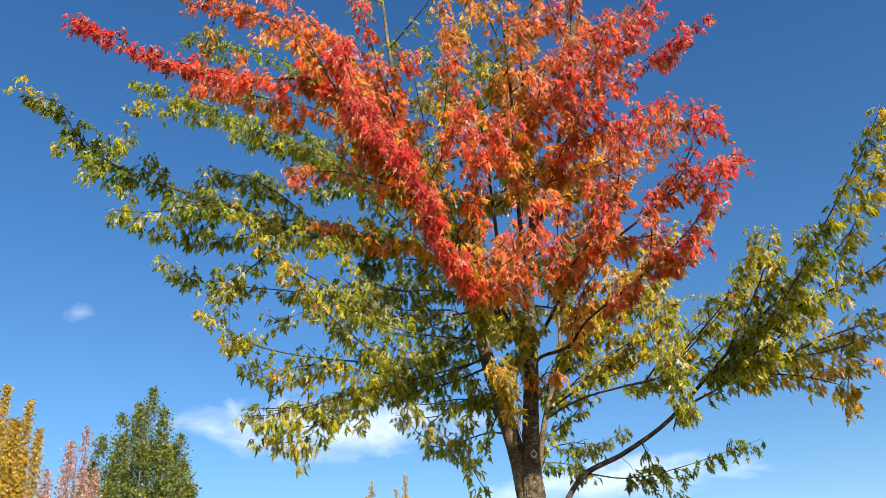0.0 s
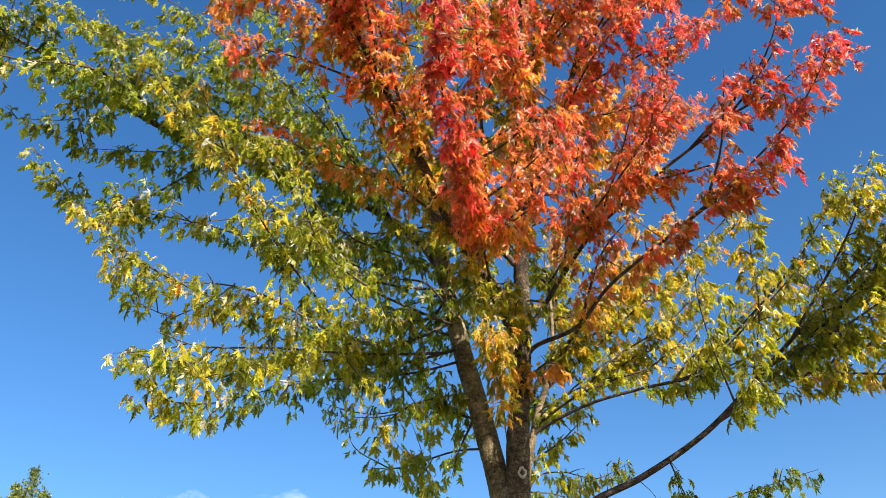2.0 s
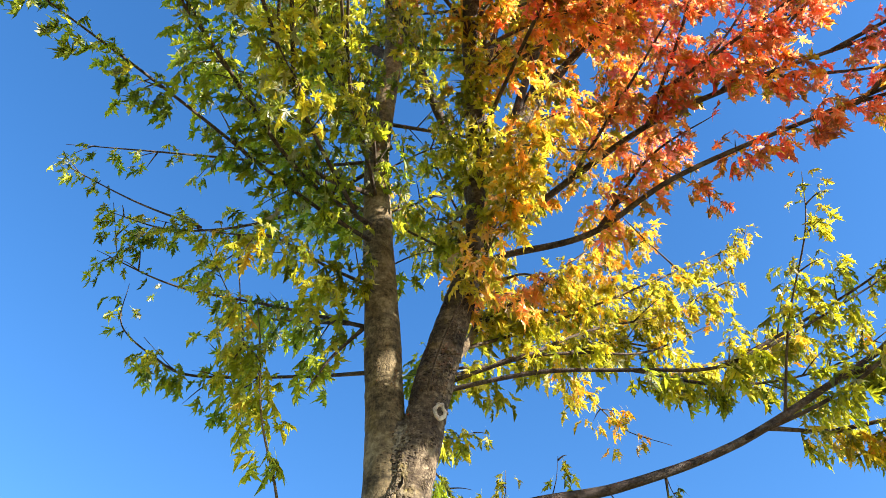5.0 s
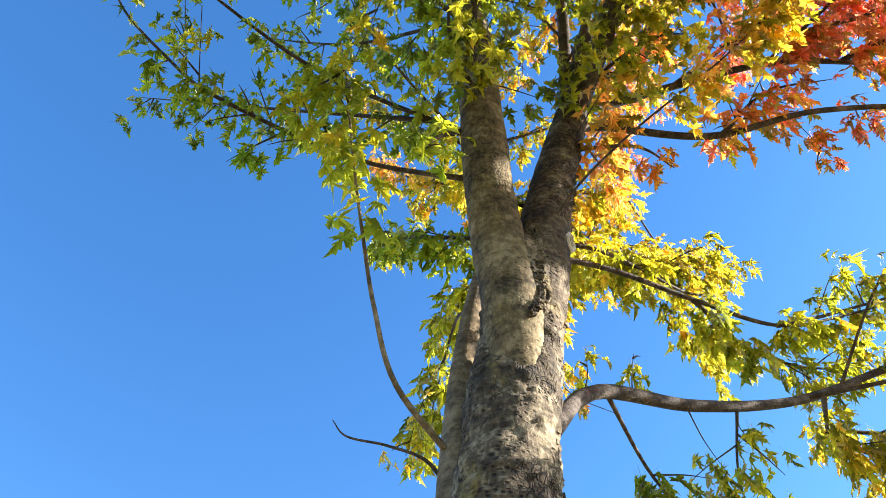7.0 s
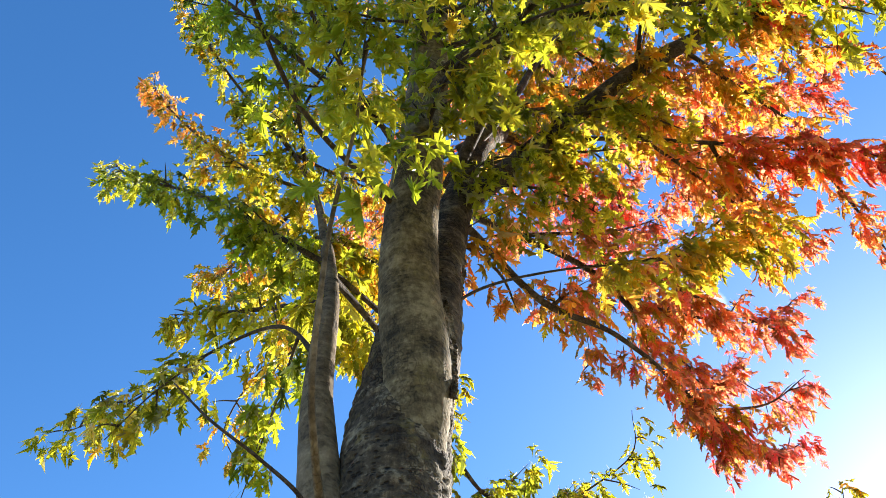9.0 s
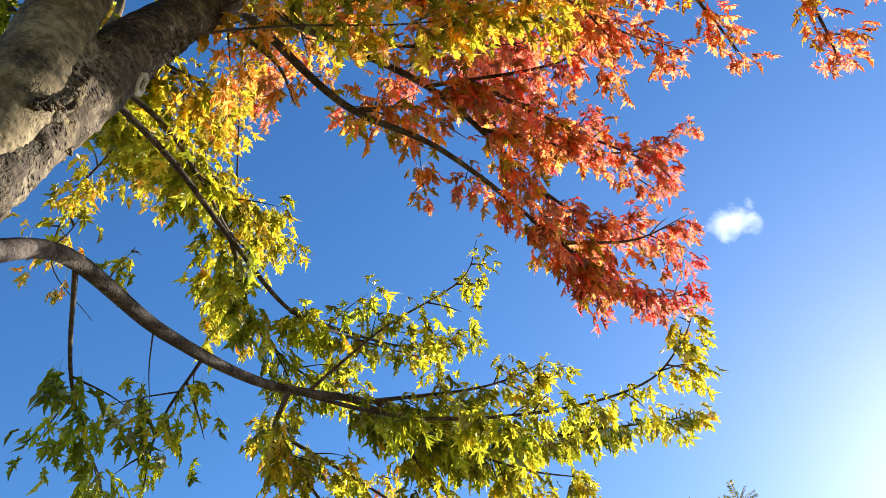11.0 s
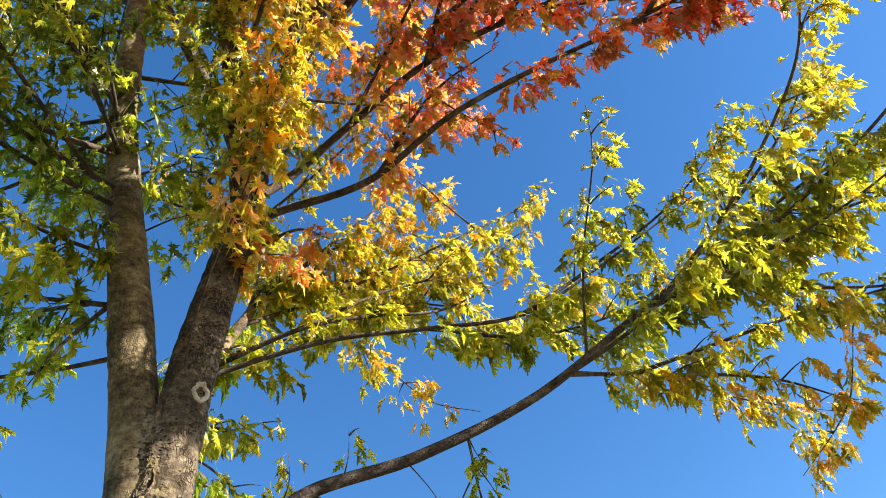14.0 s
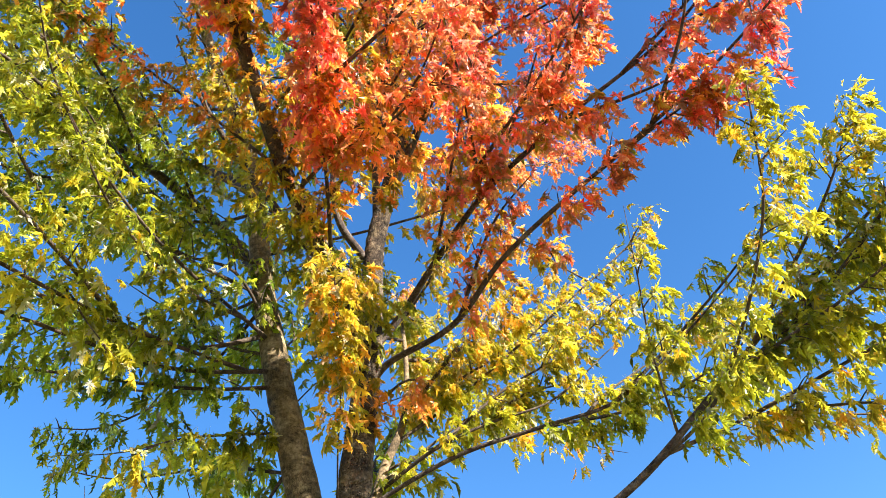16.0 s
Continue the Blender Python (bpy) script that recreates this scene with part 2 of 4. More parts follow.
def cloud_material(name, seed, scale, cut, soft_edge, white):
    """Thin far cloud: noise decides how much sky shows through."""
    m, nt, n, b = material(name)
    co = n.new("ShaderNodeTexCoord")
    mp = n.new("ShaderNodeMapping"); mp.inputs["Location"].default_value = (seed, seed * 0.7, 0); mp.inputs["Scale"].default_value = scale
    nt.links.new(co.outputs["Generated"], mp.inputs["Vector"])
    tx = n.new("ShaderNodeTexNoise"); tx.inputs["Scale"].default_value = 1.0; tx.inputs["Detail"].default_value = 9.0; tx.inputs["Roughness"].default_value = 0.56
    tx.inputs["Distortion"].default_value = 0.4
    nt.links.new(mp.outputs[0], tx.inputs["Vector"])
    gm = n.new("ShaderNodeMapping"); gm.inputs["Location"].default_value = (-1, -1, 0); gm.inputs["Scale"].default_value = (2, 2, 0)
    nt.links.new(co.outputs["Generated"], gm.inputs["Vector"])
    gr = n.new("ShaderNodeTexGradient"); gr.gradient_type = 'SPHERICAL'
    nt.links.new(gm.outputs[0], gr.inputs["Vector"])
    s1 = n.new("ShaderNodeMath"); s1.operation = 'MULTIPLY_ADD'; s1.inputs[1].default_value = 0.75
    nt.links.new(gr.outputs["Fac"], s1.inputs[0]); nt.links.new(tx.outputs["Fac"], s1.inputs[2])
    mr = n.new("ShaderNodeMapRange"); mr.inputs["From Min"].default_value = cut; mr.inputs["From Max"].default_value = cut + soft_edge
    mr.inputs["To Max"].default_value = white
    nt.links.new(s1.outputs[0], mr.inputs["Value"])
    em = n.new("ShaderNodeEmission"); em.inputs["Color"].default_value = (0.86, 0.93, 1.0, 1); em.inputs["Strength"].default_value = 0.8
    tp = n.new("ShaderNodeBsdfTransparent")
    mix = n.new("ShaderNodeMixShader")
    nt.links.new(mr.outputs["Result"], mix.inputs["Fac"]); nt.links.new(tp.outputs[0], mix.inputs[1]); nt.links.new(em.outputs[0], mix.inputs[2])
    nt.links.new(mix.outputs[0], n["Material Output"].inputs["Surface"])
    return m


# ---- mesh helpers ----
def mesh_object(name, verts, tris, mat, parent=None, tint=None, smooth=True):
    """One mesh from arrays of points and triangles."""
    verts, tris = np.asarray(verts, np.float32), np.asarray(tris, np.int32)
    me = bpy.data.meshes.new(name)
    me.vertices.add(len(verts)); me.vertices.foreach_set("co", verts.ravel())
    me.loops.add(tris.size); me.loops.foreach_set("vertex_index", tris.ravel())
    me.polygons.add(len(tris)); me.polygons.foreach_set("loop_start", np.arange(0, tris.size, 3, dtype=np.int32))
    me.update(calc_edges=True)
    me.polygons.foreach_set("use_smooth", np.full(len(tris), smooth))
    if tint is not None:
        me.attributes.new("tint", 'FLOAT', 'POINT').data.foreach_set("value", np.asarray(tint, np.float32))
    me.materials.append(mat)
    ob = new(name, me)
    ob.parent = parent
    return ob


def curve_through(pts, m=8):
    """A smooth curve through control points."""
    c = np.asarray(pts, float)
    q = np.vstack([2 * c[0] - c[1], c, 2 * c[-1] - c[-2]])
    u = np.linspace(0, 1, m, endpoint=False)[:, None]
    out = []
    for i in range(len(c) - 1):
        p0, p1, p2, p3 = q[i:i + 4]
        out.append(.5 * (2 * p1 + (p2 - p0) * u + (2 * p0 - 5 * p1 + 4 * p2 - p3) * u * u + (3 * p1 - p0 - 3 * p2 + p3) * u ** 3))
    return np.vstack(out + [c[-1:]])


def unit(v):
    return v / (np.linalg.norm(v, axis=-1, keepdims=True) + 1e-9)


def tube(line, radii, sides=8, rough=0.0, seed=0, ridge=0.0):
    """Points and triangles of a closed tapering tube along a line; rough and ridge make the bark uneven."""
    line = np.asarray(line, float)
    n = len(line)
    radii = np.interp(np.linspace(0, 1, n), np.linspace(0, 1, len(radii)), radii)
    tan = unit(np.gradient(line, axis=0))
    side = np.cross(tan[0], (0.31, 0.95, 0.12)); side /= np.linalg.norm(side)
    verts = []
    ang = np.linspace(0, 2 * math.pi, sides, endpoint=False)
    for i in range(n):
        side = side - tan[i] * (side @ tan[i]); side /= np.linalg.norm(side)
        up = np.cross(tan[i], side)
        ring = np.cos(ang)[:, None] * side + np.sin(ang)[:, None] * up
        rr = np.full(sides, radii[i])
        if rough:
            for k in range(sides):
                p = Vector(line[i] + ring[k] * radii[i])
                low = noise.noise(p * 5 + Vector((seed, 0, 0)))
                rr[k] *= 1 + rough * low
                if ridge:
                    knob = noise.noise(Vector((p.x * 34, p.y * 34, p.z * 30)))
                    fold = noise.noise(Vector((p.x * 14, p.y * 14, p.z * 42 + 3 * low)))
                    chip = noise.noise(p * 95)
                    rr[k] += ridge * (0.6 * knob + 0.9 * max(0.0, fold) + 0.45 * chip)
        verts.append(line[i] + ring * rr[:, None])
    verts = np.vstack(verts + [line[:1], line[-1:]])
    tris = []
    for i in range(n - 1):
        for k in range(sides):
            a, b_, = i * sides + k, i * sides + (k + 1) % sides
            c_, d = a + sides, b_ + sides
            tris += [(a, b_, d), (a, d, c_)]
    s, e = n * sides, n * sides + 1
    for k in range(sides):
        tris += [(s, (k + 1) % sides, k), (e, (n - 1) * sides + k, (n - 1) * sides + (k + 1) % sides)]
    return verts, np.array(tris)


def joined(pieces):
    """Several (points, triangles) as one."""
    vs, ts, at = [], [], 0
    for v, t in pieces:
        vs.append(v); ts.append(np.asarray(t) + at); at += len(v)
    return np.vstack(vs), np.vstack(ts)


# ---- leaves ----
def maple_leaf(fold, curl, lobes):
    """A five-lobed, deeply cut, hanging maple leaf of length 1 along +y, with toothed lobes; stalk behind the base."""
    half = [(0.035, 0.0), (0.17, -0.09), (0.10, 0.03), (0.04, 0.12), (0.15, 0.19), (0.27, 0.20), (0.235, 0.275), (0.50, 0.52), (0.30, 0.43),
            (0.27, 0.50), (0.17, 0.385), (0.04, 0.36), (0.085, 0.50), (0.21, 0.60), (0.105, 0.62), (0.15, 0.78), (0.05, 0.79)]
    half = [(x * lobes, y) for x, y in half]
    outline = [(0, 0.0)] + half + [(0, 1.06)] + [(-x, y) for x, y in reversed(half)]
    flat = np.array([(0.0, 0.30)] + outline)
    far = np.hypot(flat[:, 0], flat[:, 1] - 0.3)
    z = -fold * np.abs(flat[:, 0]) - curl * far ** 2 + 0.05 * np.sin(17 * flat[:, 1] + 9 * np.abs(flat[:, 0]))
    v = np.column_stack([flat, z])
    k = len(outline)
    t = [(0, 1 + i, 1 + (i + 1) % k) for i in range(k)]
    stalk = np.array([(-0.009, 0, 0), (0.009, 0, 0), (0.006, -0.42, 0.10), (-0.006, -0.42, 0.10)])
    return np.vstack([v, stalk]), np.array(t + [(k + 1, k + 2, k + 3), (k + 1, k + 3, k + 4)])


LEAF_SHAPES = [maple_leaf(0.6, 0.45, 0.84), maple_leaf(1.0, 0.5, 0.8), maple_leaf(0.3, -0.3, 0.86), maple_leaf(1.5, 0.3, 0.86), maple_leaf(-0.5, 0.8, 0.78)]


def frames_of(axis, hint):
    """For each leaf the turn that lays +y along its axis and +z near the hint."""
    y = unit(axis)
    zv = unit(hint - y * (hint * y).sum(1, keepdims=True))
    return np.stack([np.cross(y, zv), y, zv], -1)


def leaf_mesh(name, base, axis, hint, size, tint, parent, mat, shapes, rng):
    """All leaves of one spray in one mesh."""
    turn = frames_of(axis, hint)
    kind = rng.integers(0, len(shapes), len(base))
    vs, ts, tn, at = [], [], [], 0
    for s, (v, t) in enumerate(shapes):
        pick = np.nonzero(kind == s)[0]
        if not len(pick):
            continue
        w = np.einsum("nij,vj->nvi", turn[pick], v) * size[pick, None, None] + base[pick, None]
        vs.append(w.reshape(-1, 3))
        ts.append((t[None] + (np.arange(len(pick)) * len(v))[:, None, None]).reshape(-1, 3) + at)
        tn.append(np.repeat(tint[pick], len(v)))
        at += len(pick) * len(v)
    ob = mesh_object(name, np.vstack(vs), np.vstack(ts), mat, parent, np.concatenate(tn), smooth=False)
    return tagged(ob, kind="stuff")


# ---- the setting ----
bm = bmesh.new()
bmesh.ops.create_grid(bm, x_segments=60, y_segments=60, size=2500)
for v in bm.verts:
    d = math.hypot(v.co.x, v.co.y)
    v.co.z = 0.0 if d < 120 else 3.0 * noise.noise(v.co * 0.004) - 1.0
me = bpy.data.meshes.new("ground"); bm.to_mesh(me); bm.free(); me.materials.append(warm_bounce_mat)
ground = tagged(new("ground", me), "unseen lawn, toned warm to bounce light up into the maple", "ground", kind="structure")


def cloud(bearing, height, width, tall, seed, scale, cut, soft_edge, white):
    d = 1800.0
    b_, h = radians(bearing), radians(height)
    c = Vector((math.sin(b_) * math.cos(h), math.cos(b_) * math.cos(h), math.sin(h))) * d
    bm = bmesh.new()
    bmesh.ops.create_grid(bm, x_segments=24, y_segments=8, size=1.0)
    for v in bm.verts:
        v.co.x *= math.tan(radians(width / 2)) * d
        v.co.y *= math.tan(radians(tall / 2)) * d
        v.co.z = 30 * noise.noise(v.co * 0.01)
    me = bpy.data.meshes.new("cloud"); bm.to_mesh(me); bm.free()
    me.materials.append(cloud_material("cloud_vapour", seed, scale, cut, soft_edge, white))
    ob = new("cloud", me)
    ob.matrix_world = look(c, c * 2) @ Matrix.Rotation(math.pi, 4, 'Y')
    return tagged(ob, "soft thin white cloud low in the blue sky", "cloud", kind="structure")


cloud(-8.5, 16.3, 34, 6.8, 3.1, (6.5, 2.6, 1), 0.74, 0.42, 0.62)
cloud(-28.0, 23.3, 4.2, 2.2, 8.2, (3, 2, 1), 0.8, 0.5, 0.22)
cloud(138.7, 46.2, 4.4, 3.6, 1.7, (2.4, 2.0, 1), 0.68, 0.55, 0.9)
cloud(10, 11, 30, 5, 5.5, (5, 3, 1), 0.74, 0.4, 0.6)

# ---- the maple ----
rng = np.random.default_rng(4)
maple = tagged(new("maple_tree"), "twin-stemmed maple turning from green to scarlet, standing in lawn", "tree")
maple.location = (0.36, 7.86, 0)
BASE = np.array(maple.location)


AXES = {}          # the centre lines of each limb and of the branches on it


def foot_on(parent, p, reach=0.22):
    """The nearest place on the limb, or on a branch of it, from which a branch can spring."""
    near = np.vstack(AXES[parent])
    k = np.linalg.norm(near - p, axis=1).argmin()
    return near[k] if np.linalg.norm(near[k] - p) < reach else np.asarray(p, float)


def limb(pts, radii, label, mat=None, sides=10, rough=0.08, ridge=0.0, name="limb", m=10):
    line = curve_through(pts, m)
    v, t = tube(line, radii, sides, rough, len(label), ridge)
    ob = mesh_object(name, v - BASE, t, mat or shaded_limb_bark, maple)
    ob["label"] = label
    AXES[ob] = [line]
    return ob


GREEN_LIMBS, YELLOW_LIMBS, RED_LIMBS = [], [], []
near_leaves = []          # the leaves that hang round the lower left stem, built one by one


def tint_of(p):
    """How far the leaves have turned: scarlet towards the sunny front, green at the back and to the left."""
    inside = 0.2 * np.exp(-((p[..., 0] - 0.25) / 0.6) ** 2) * np.clip(p[..., 2] - 5.3, 0, 1)
    return np.clip(0.34 + 0.165 * p[..., 0] + 0.195 * (7.2 - p[..., 1]) - inside, 0.1, 0.84)


def spray(parent, pts, tints=None, r=0.012, density=62, spread=0.10, sides=3.4, droop=1.0, size=0.086, bare=0.0, long=0.40, bark=None):
    """A leafy branch: a tapering stem with side twigs, and leaves in pairs that hang from both."""
    green_side = parent in GREEN_LIMBS
    density, sides = density * (1.2 if parent is GREEN_LIMBS[0] else 1.95 if green_side else 1.55 if parent in RED_LIMBS else 1.7 if parent in YELLOW_LIMBS else 2.0), sides * (1.8 if green_side else 1.9)
    pts = [tuple(foot_on(parent, np.array(pts[0]))), *pts[1:]]
    line = curve_through(pts, 7)
    AXES[parent].append(line)
    seg = np.linalg.norm(np.diff(line, axis=0), axis=1)
    dist = np.r_[0, np.cumsum(seg)]
    length = dist[-1]
    at = lambda s: np.array([np.interp(s, dist, line[:, k]) for k in range(3)]).T
    tan_all = unit(np.gradient(line, axis=0))
    tan_at = lambda s: unit(np.array([np.interp(s, dist, tan_all[:, k]) for k in range(3)]).T)
    pieces = [tube(line, (r * 1.0, r * 0.75, r * 0.68, r * 0.58, r * 0.48, r * 0.4, r * 0.28, 0.0015), 6)]
    starts, ways, where = [], [], []
    # leaves straight on the stem
    k = int(length * (1 - bare) * density * 0.9)
    s = rng.uniform(bare * length, length, k)
    starts.append(at(s)); ways.append(tan_at(s)); where.append(s / length)
    # side twigs
    for _ in range(max(1, int(length * (1 - bare) * sides))):
        s0 = rng.uniform(max(bare * length, 0.05 * length), length * 0.97)
        o, w = at(np.array([s0]))[0], tan_at(np.array([s0]))[0]
        d = unit(w * 0.7 + unit(np.cross(w, rng.normal(size=3))) * 0.9 + np.array([0, 0, 0.02]))
        ln = rng.uniform(0.35, 1.0) * 0.9 * long * (1.1 - 0.5 * s0 / length)
        tw = curve_through([o, o + d * ln * 0.45 + (0, 0, 0.006), o + d * ln * 0.8 - (0, 0, 0.02 * ln)], 3)
        pieces.append(tube(tw, (0.0045, 0.0028, 0.0009), 4))
        c = max(3, int(ln * density * 0.55))
        f = rng.uniform(0.2, 1.06, c) ** 0.8
        starts.append(o + d * (ln * f)[:, None]); ways.append(np.tile(d, (c, 1))); where.append(np.full(c, s0 / length))
    o, w, u = np.vstack(starts), np.vstack(ways), np.concatenate(where)
    node = np.repeat(np.arange(0, len(o), 3), 3)          # three leaves to a bud
    o, w, u = o[node], w[node], u[node]
    c = len(o)
    side = unit(np.cross(w, rng.normal(size=(c // 3, 3)).repeat(3, 0)))
    out = unit(side + 1.0 * unit(np.cross(w, rng.normal(size=(c, 3)))))
    axis = unit(np.array([0, 0, -1.45 * droop]) + out * 0.75 + w * 0.35 + rng.normal(size=(c, 3)) * 0.28)
    hint = unit(np.array([0, 0, 0.55]) + out * 0.9 + rng.normal(size=(c, 3)) * 0.35)
    sz = size * rng.uniform(0.62, 1.2, c) * (1.05 - 0.25 * u)
    base = o + out * rng.uniform(0.1, 1.0, (c, 1)) * spread * 0.6 + axis * (0.5 * sz)[:, None]
    tn = tint_of(base) if tints is None else np.interp(u, np.linspace(0, 1, len(tints)), tints)
    tn = np.where(tn > 0.60, 0.60 + (tn - 0.60) * 0.74, tn) - 0.085
    tn = tn - 0.36 * rng.uniform(0, 1, c) ** 2 * (1 - u) * (tn > 0.45) - (0.05 if parent is GREEN_LIMBS[0] else 0.10 if green_side else 0.06 if parent in YELLOW_LIMBS else 0.055 if parent in RED_LIMBS else 0.02)    # the inner leaves turn last
    tn = np.clip(tn + 0.055 + rng.normal(size=c // 3).repeat(3) * 0.05 + rng.normal(size=c) * 0.025, 0, 1)
    v, t = joined(pieces)
    br = mesh_object("branch", v - BASE, t, bark or twig_bark, parent)
    near = (base[:, 0] < 0.75) & (base[:, 1] > 7.3) & (base[:, 2] < 4.1) & (base[:, 0] > -0.6)
    for i in np.nonzero(near)[0]:
        near_leaves.append((base[i], axis[i], hint[i], sz[i], tn[i]))
    far = ~near
    if far.any():
        leaf_mesh("foliage", base[far] - BASE, axis[far], hint[far], sz[far], tn[far], br if parent is maple else parent, leaf_mat, LEAF_SHAPES, rng)
    return br


# trunk and stems
trunk = limb([(0.36, 7.86, -0.05), (0.36, 7.86, 0.25), (0.38, 7.84, 1.0), (0.42, 7.785, 1.8), (0.44, 7.775, 2.4), (0.47, 7.745, 2.74), (0.50, 7.70, 3.05), (0.488, 7.652, 3.28), (0.482, 7.645, 3.42), (0.482, 7.645, 3.50)],
             (0.23, 0.18, 0.148, 0.137, 0.128, 0.121, 0.115, 0.110, 0.088, 0.02), "grey furrowed bark with scars and lichen", trunk_bark, 96, 0.10, 0.011, "trunk", 36)
left = limb([(0.46, 7.74, 2.6), (0.432, 7.676, 3.1), (0.385, 7.677, 3.61), (0.235, 7.606, 4.38), (0.12, 7.543, 5.09), (0.013, 7.30, 5.82), (-0.2, 7.1, 6.4), (-0.4, 6.95, 7.0), (-0.5, 6.8, 7.8), (-0.55, 6.75, 8.7)],
            (0.06, 0.085, 0.082, 0.073, 0.063, 0.053, 0.043, 0.032, 0.023, 0.01), "smooth grey-brown stem with dappled light", stem_bark, 40, 0.07, 0.003, "limb", 30)
right = limb([(0.50, 7.73, 2.7), (0.511, 7.617, 3.25), (0.559, 7.519, 3.80), (0.648, 7.343, 4.49), (0.682, 7.17, 5.07), (0.81, 6.934, 5.65), (0.86, 6.95, 6.4), (0.92, 6.9, 7.2), (0.95, 6.9, 8.1), (0.95, 6.95, 9.0)],
             (0.06, 0.086, 0.077, 0.062, 0.054, 0.046, 0.036, 0.027, 0.018, 0.008), "rough grey-brown stem with ridged bark", shaded_ridged_bark, 40, 0.08, 0.006, "limb", 30)
back = limb([(0.39, 7.84, 2.2), (0.43, 7.875, 2.58), (0.485, 7.885, 2.85), (0.545, 7.887, 3.14), (0.60, 7.868, 3.42), (0.67, 7.845, 3.70), (0.79, 7.835, 4.08), (0.94, 7.825, 4.43), (1.02, 7.88, 4.95), (1.1, 8.1, 5.7)],
            (0.05, 0.052, 0.046, 0.038, 0.034, 0.030, 0.026, 0.021, 0.014, 0.007), "smooth pale grey limb rising beside the trunk", smooth_bark, 14, 0.05, 0.001)
low = limb([(0.56, 7.74, 2.74), (0.718, 7.726, 2.94), (0.975, 7.622, 3.26), (1.346, 7.378, 3.38), (1.714, 7.05, 3.545), (2.028, 6.69, 3.79), (2.386, 6.378, 4.08), (2.788, 5.917, 4.32)],
           (0.040, 0.030, 0.025, 0.022, 0.019, 0.015, 0.010, 0.005), "long low limb, smooth grey bark, nearly level", shaded_limb_bark, 12, 0.05, 0.0008)
orlow = limb([(0.65, 7.37, 4.29), (0.73, 7.27, 4.34), (0.94, 6.917, 4.28), (1.09, 6.50, 4.35), (1.383, 5.994, 4.40), (1.773, 5.61, 4.556)],
             (0.020, 0.017, 0.014, 0.0115, 0.009, 0.005), "dark slender limb under scarlet leaves", shaded_limb_bark, 10)
orup = limb([(0.65, 7.34, 4.46), (0.80, 7.25, 4.63), (0.92, 6.95, 4.738), (1.08, 6.498, 4.809), (1.376, 6.053, 4.887), (1.717, 5.596, 4.968), (1.956, 5.202, 5.179)],
            (0.024, 0.020, 0.017, 0.014, 0.011, 0.008, 0.004), "dark slender limb under scarlet leaves", shaded_limb_bark, 10)
gee = limb([(0.68, 7.83, 3.80), (0.76, 7.80, 3.90), (1.087, 7.504, 3.967), (1.419, 7.246, 3.959), (1.716, 6.978, 3.936), (1.978, 6.686, 4.094), (2.336, 6.272, 4.374)],
           (0.013, 0.012, 0.0115, 0.010, 0.008, 0.006, 0.003), "thin level limb with yellow-green leaves", shaded_limb_bark, 8)
aitch = limb([(0.74, 7.84, 3.95), (1.0, 7.55, 4.04), (1.26, 7.40, 4.10), (1.55, 7.26, 4.15), (1.9, 7.1, 4.4)],
             (0.012, 0.010, 0.008, 0.006, 0.003), "thin level limb with yellow leaves", shaded_limb_bark, 8)
front = limb([(0.63, 7.38, 4.33), (0.4, 7.02, 4.67), (0.12, 6.66, 4.94), (-0.11, 6.25, 5.18), (-0.33, 5.82, 5.41), (-0.57, 5.4, 5.63), (-0.8, 5.0, 5.9), (-1.0, 4.75, 6.25)],
             (0.044, 0.041, 0.038, 0.034, 0.029, 0.023, 0.015, 0.007), "thick brown limb crossing the crown", shaded_limb_bark, 12)
arm = limb([(0.12, 7.56, 5.12), (-0.1, 7.6, 5.55), (-0.65, 7.25, 5.72), (-1.59, 6.55, 5.6), (-2.0, 6.25, 5.62), (-2.36, 5.95, 5.73), (-2.69, 5.7, 5.78), (-2.99, 5.5, 5.92)],
           (0.040, 0.034, 0.027, 0.023, 0.019, 0.015, 0.010, 0.005), "long dark limb sweeping outward", shaded_limb_bark, 10)
high = limb([(0.03, 7.34, 5.7), (-0.4, 7.65, 6.3), (-0.92, 7.8, 6.84), (-1.85, 7.8, 7.37), (-2.69, 7.9, 8.08)],
            (0.030, 0.024, 0.019, 0.013, 0.006), "long dark limb rising outward", shaded_limb_bark, 10)
cross = limb([(0.66, 7.38, 4.56), (0.45, 7.25, 4.89), (0.21, 7.16, 5.17), (-0.04, 7.02, 5.43), (-0.3, 6.85, 5.75), (-0.5, 6.7, 6.2)],
             (0.028, 0.026, 0.023, 0.019, 0.013, 0.006), "brown limb leaning through the green leaves", shaded_limb_bark, 10)
inner = limb([(0.70, 7.28, 5.0), (0.60, 7.18, 5.02), (0.45, 7.05, 5.2), (0.42, 6.85, 5.7), (0.40, 6.6, 6.3), (0.35, 6.4, 7.1)],
             (0.026, 0.024, 0.020, 0.017, 0.012, 0.006), "slender upright inner limb", shaded_limb_bark, 8)
pale = limb([(0.74, 7.07, 5.35), (0.95, 6.85, 5.85), (1.18, 6.41, 6.43), (1.35, 6.2, 7.1), (1.45, 6.1, 7.9)],
            (0.030, 0.027, 0.022, 0.016, 0.008), "pale sunlit upright limb among red leaves", trunk_bark, 10)
third = limb([(0.70, 7.14, 5.2), (0.66, 6.8, 5.6), (0.65, 6.16, 6.02), (0.67, 5.9, 6.7), (0.66, 5.7, 7.5)],
             (0.026, 0.022, 0.018, 0.013, 0.006), "dark upright limb among red leaves", shaded_limb_bark, 8)

GREEN_LIMBS += [left, arm, high]
YELLOW_LIMBS += [low, gee, aitch, back]
RED_LIMBS += [orlow, orup]
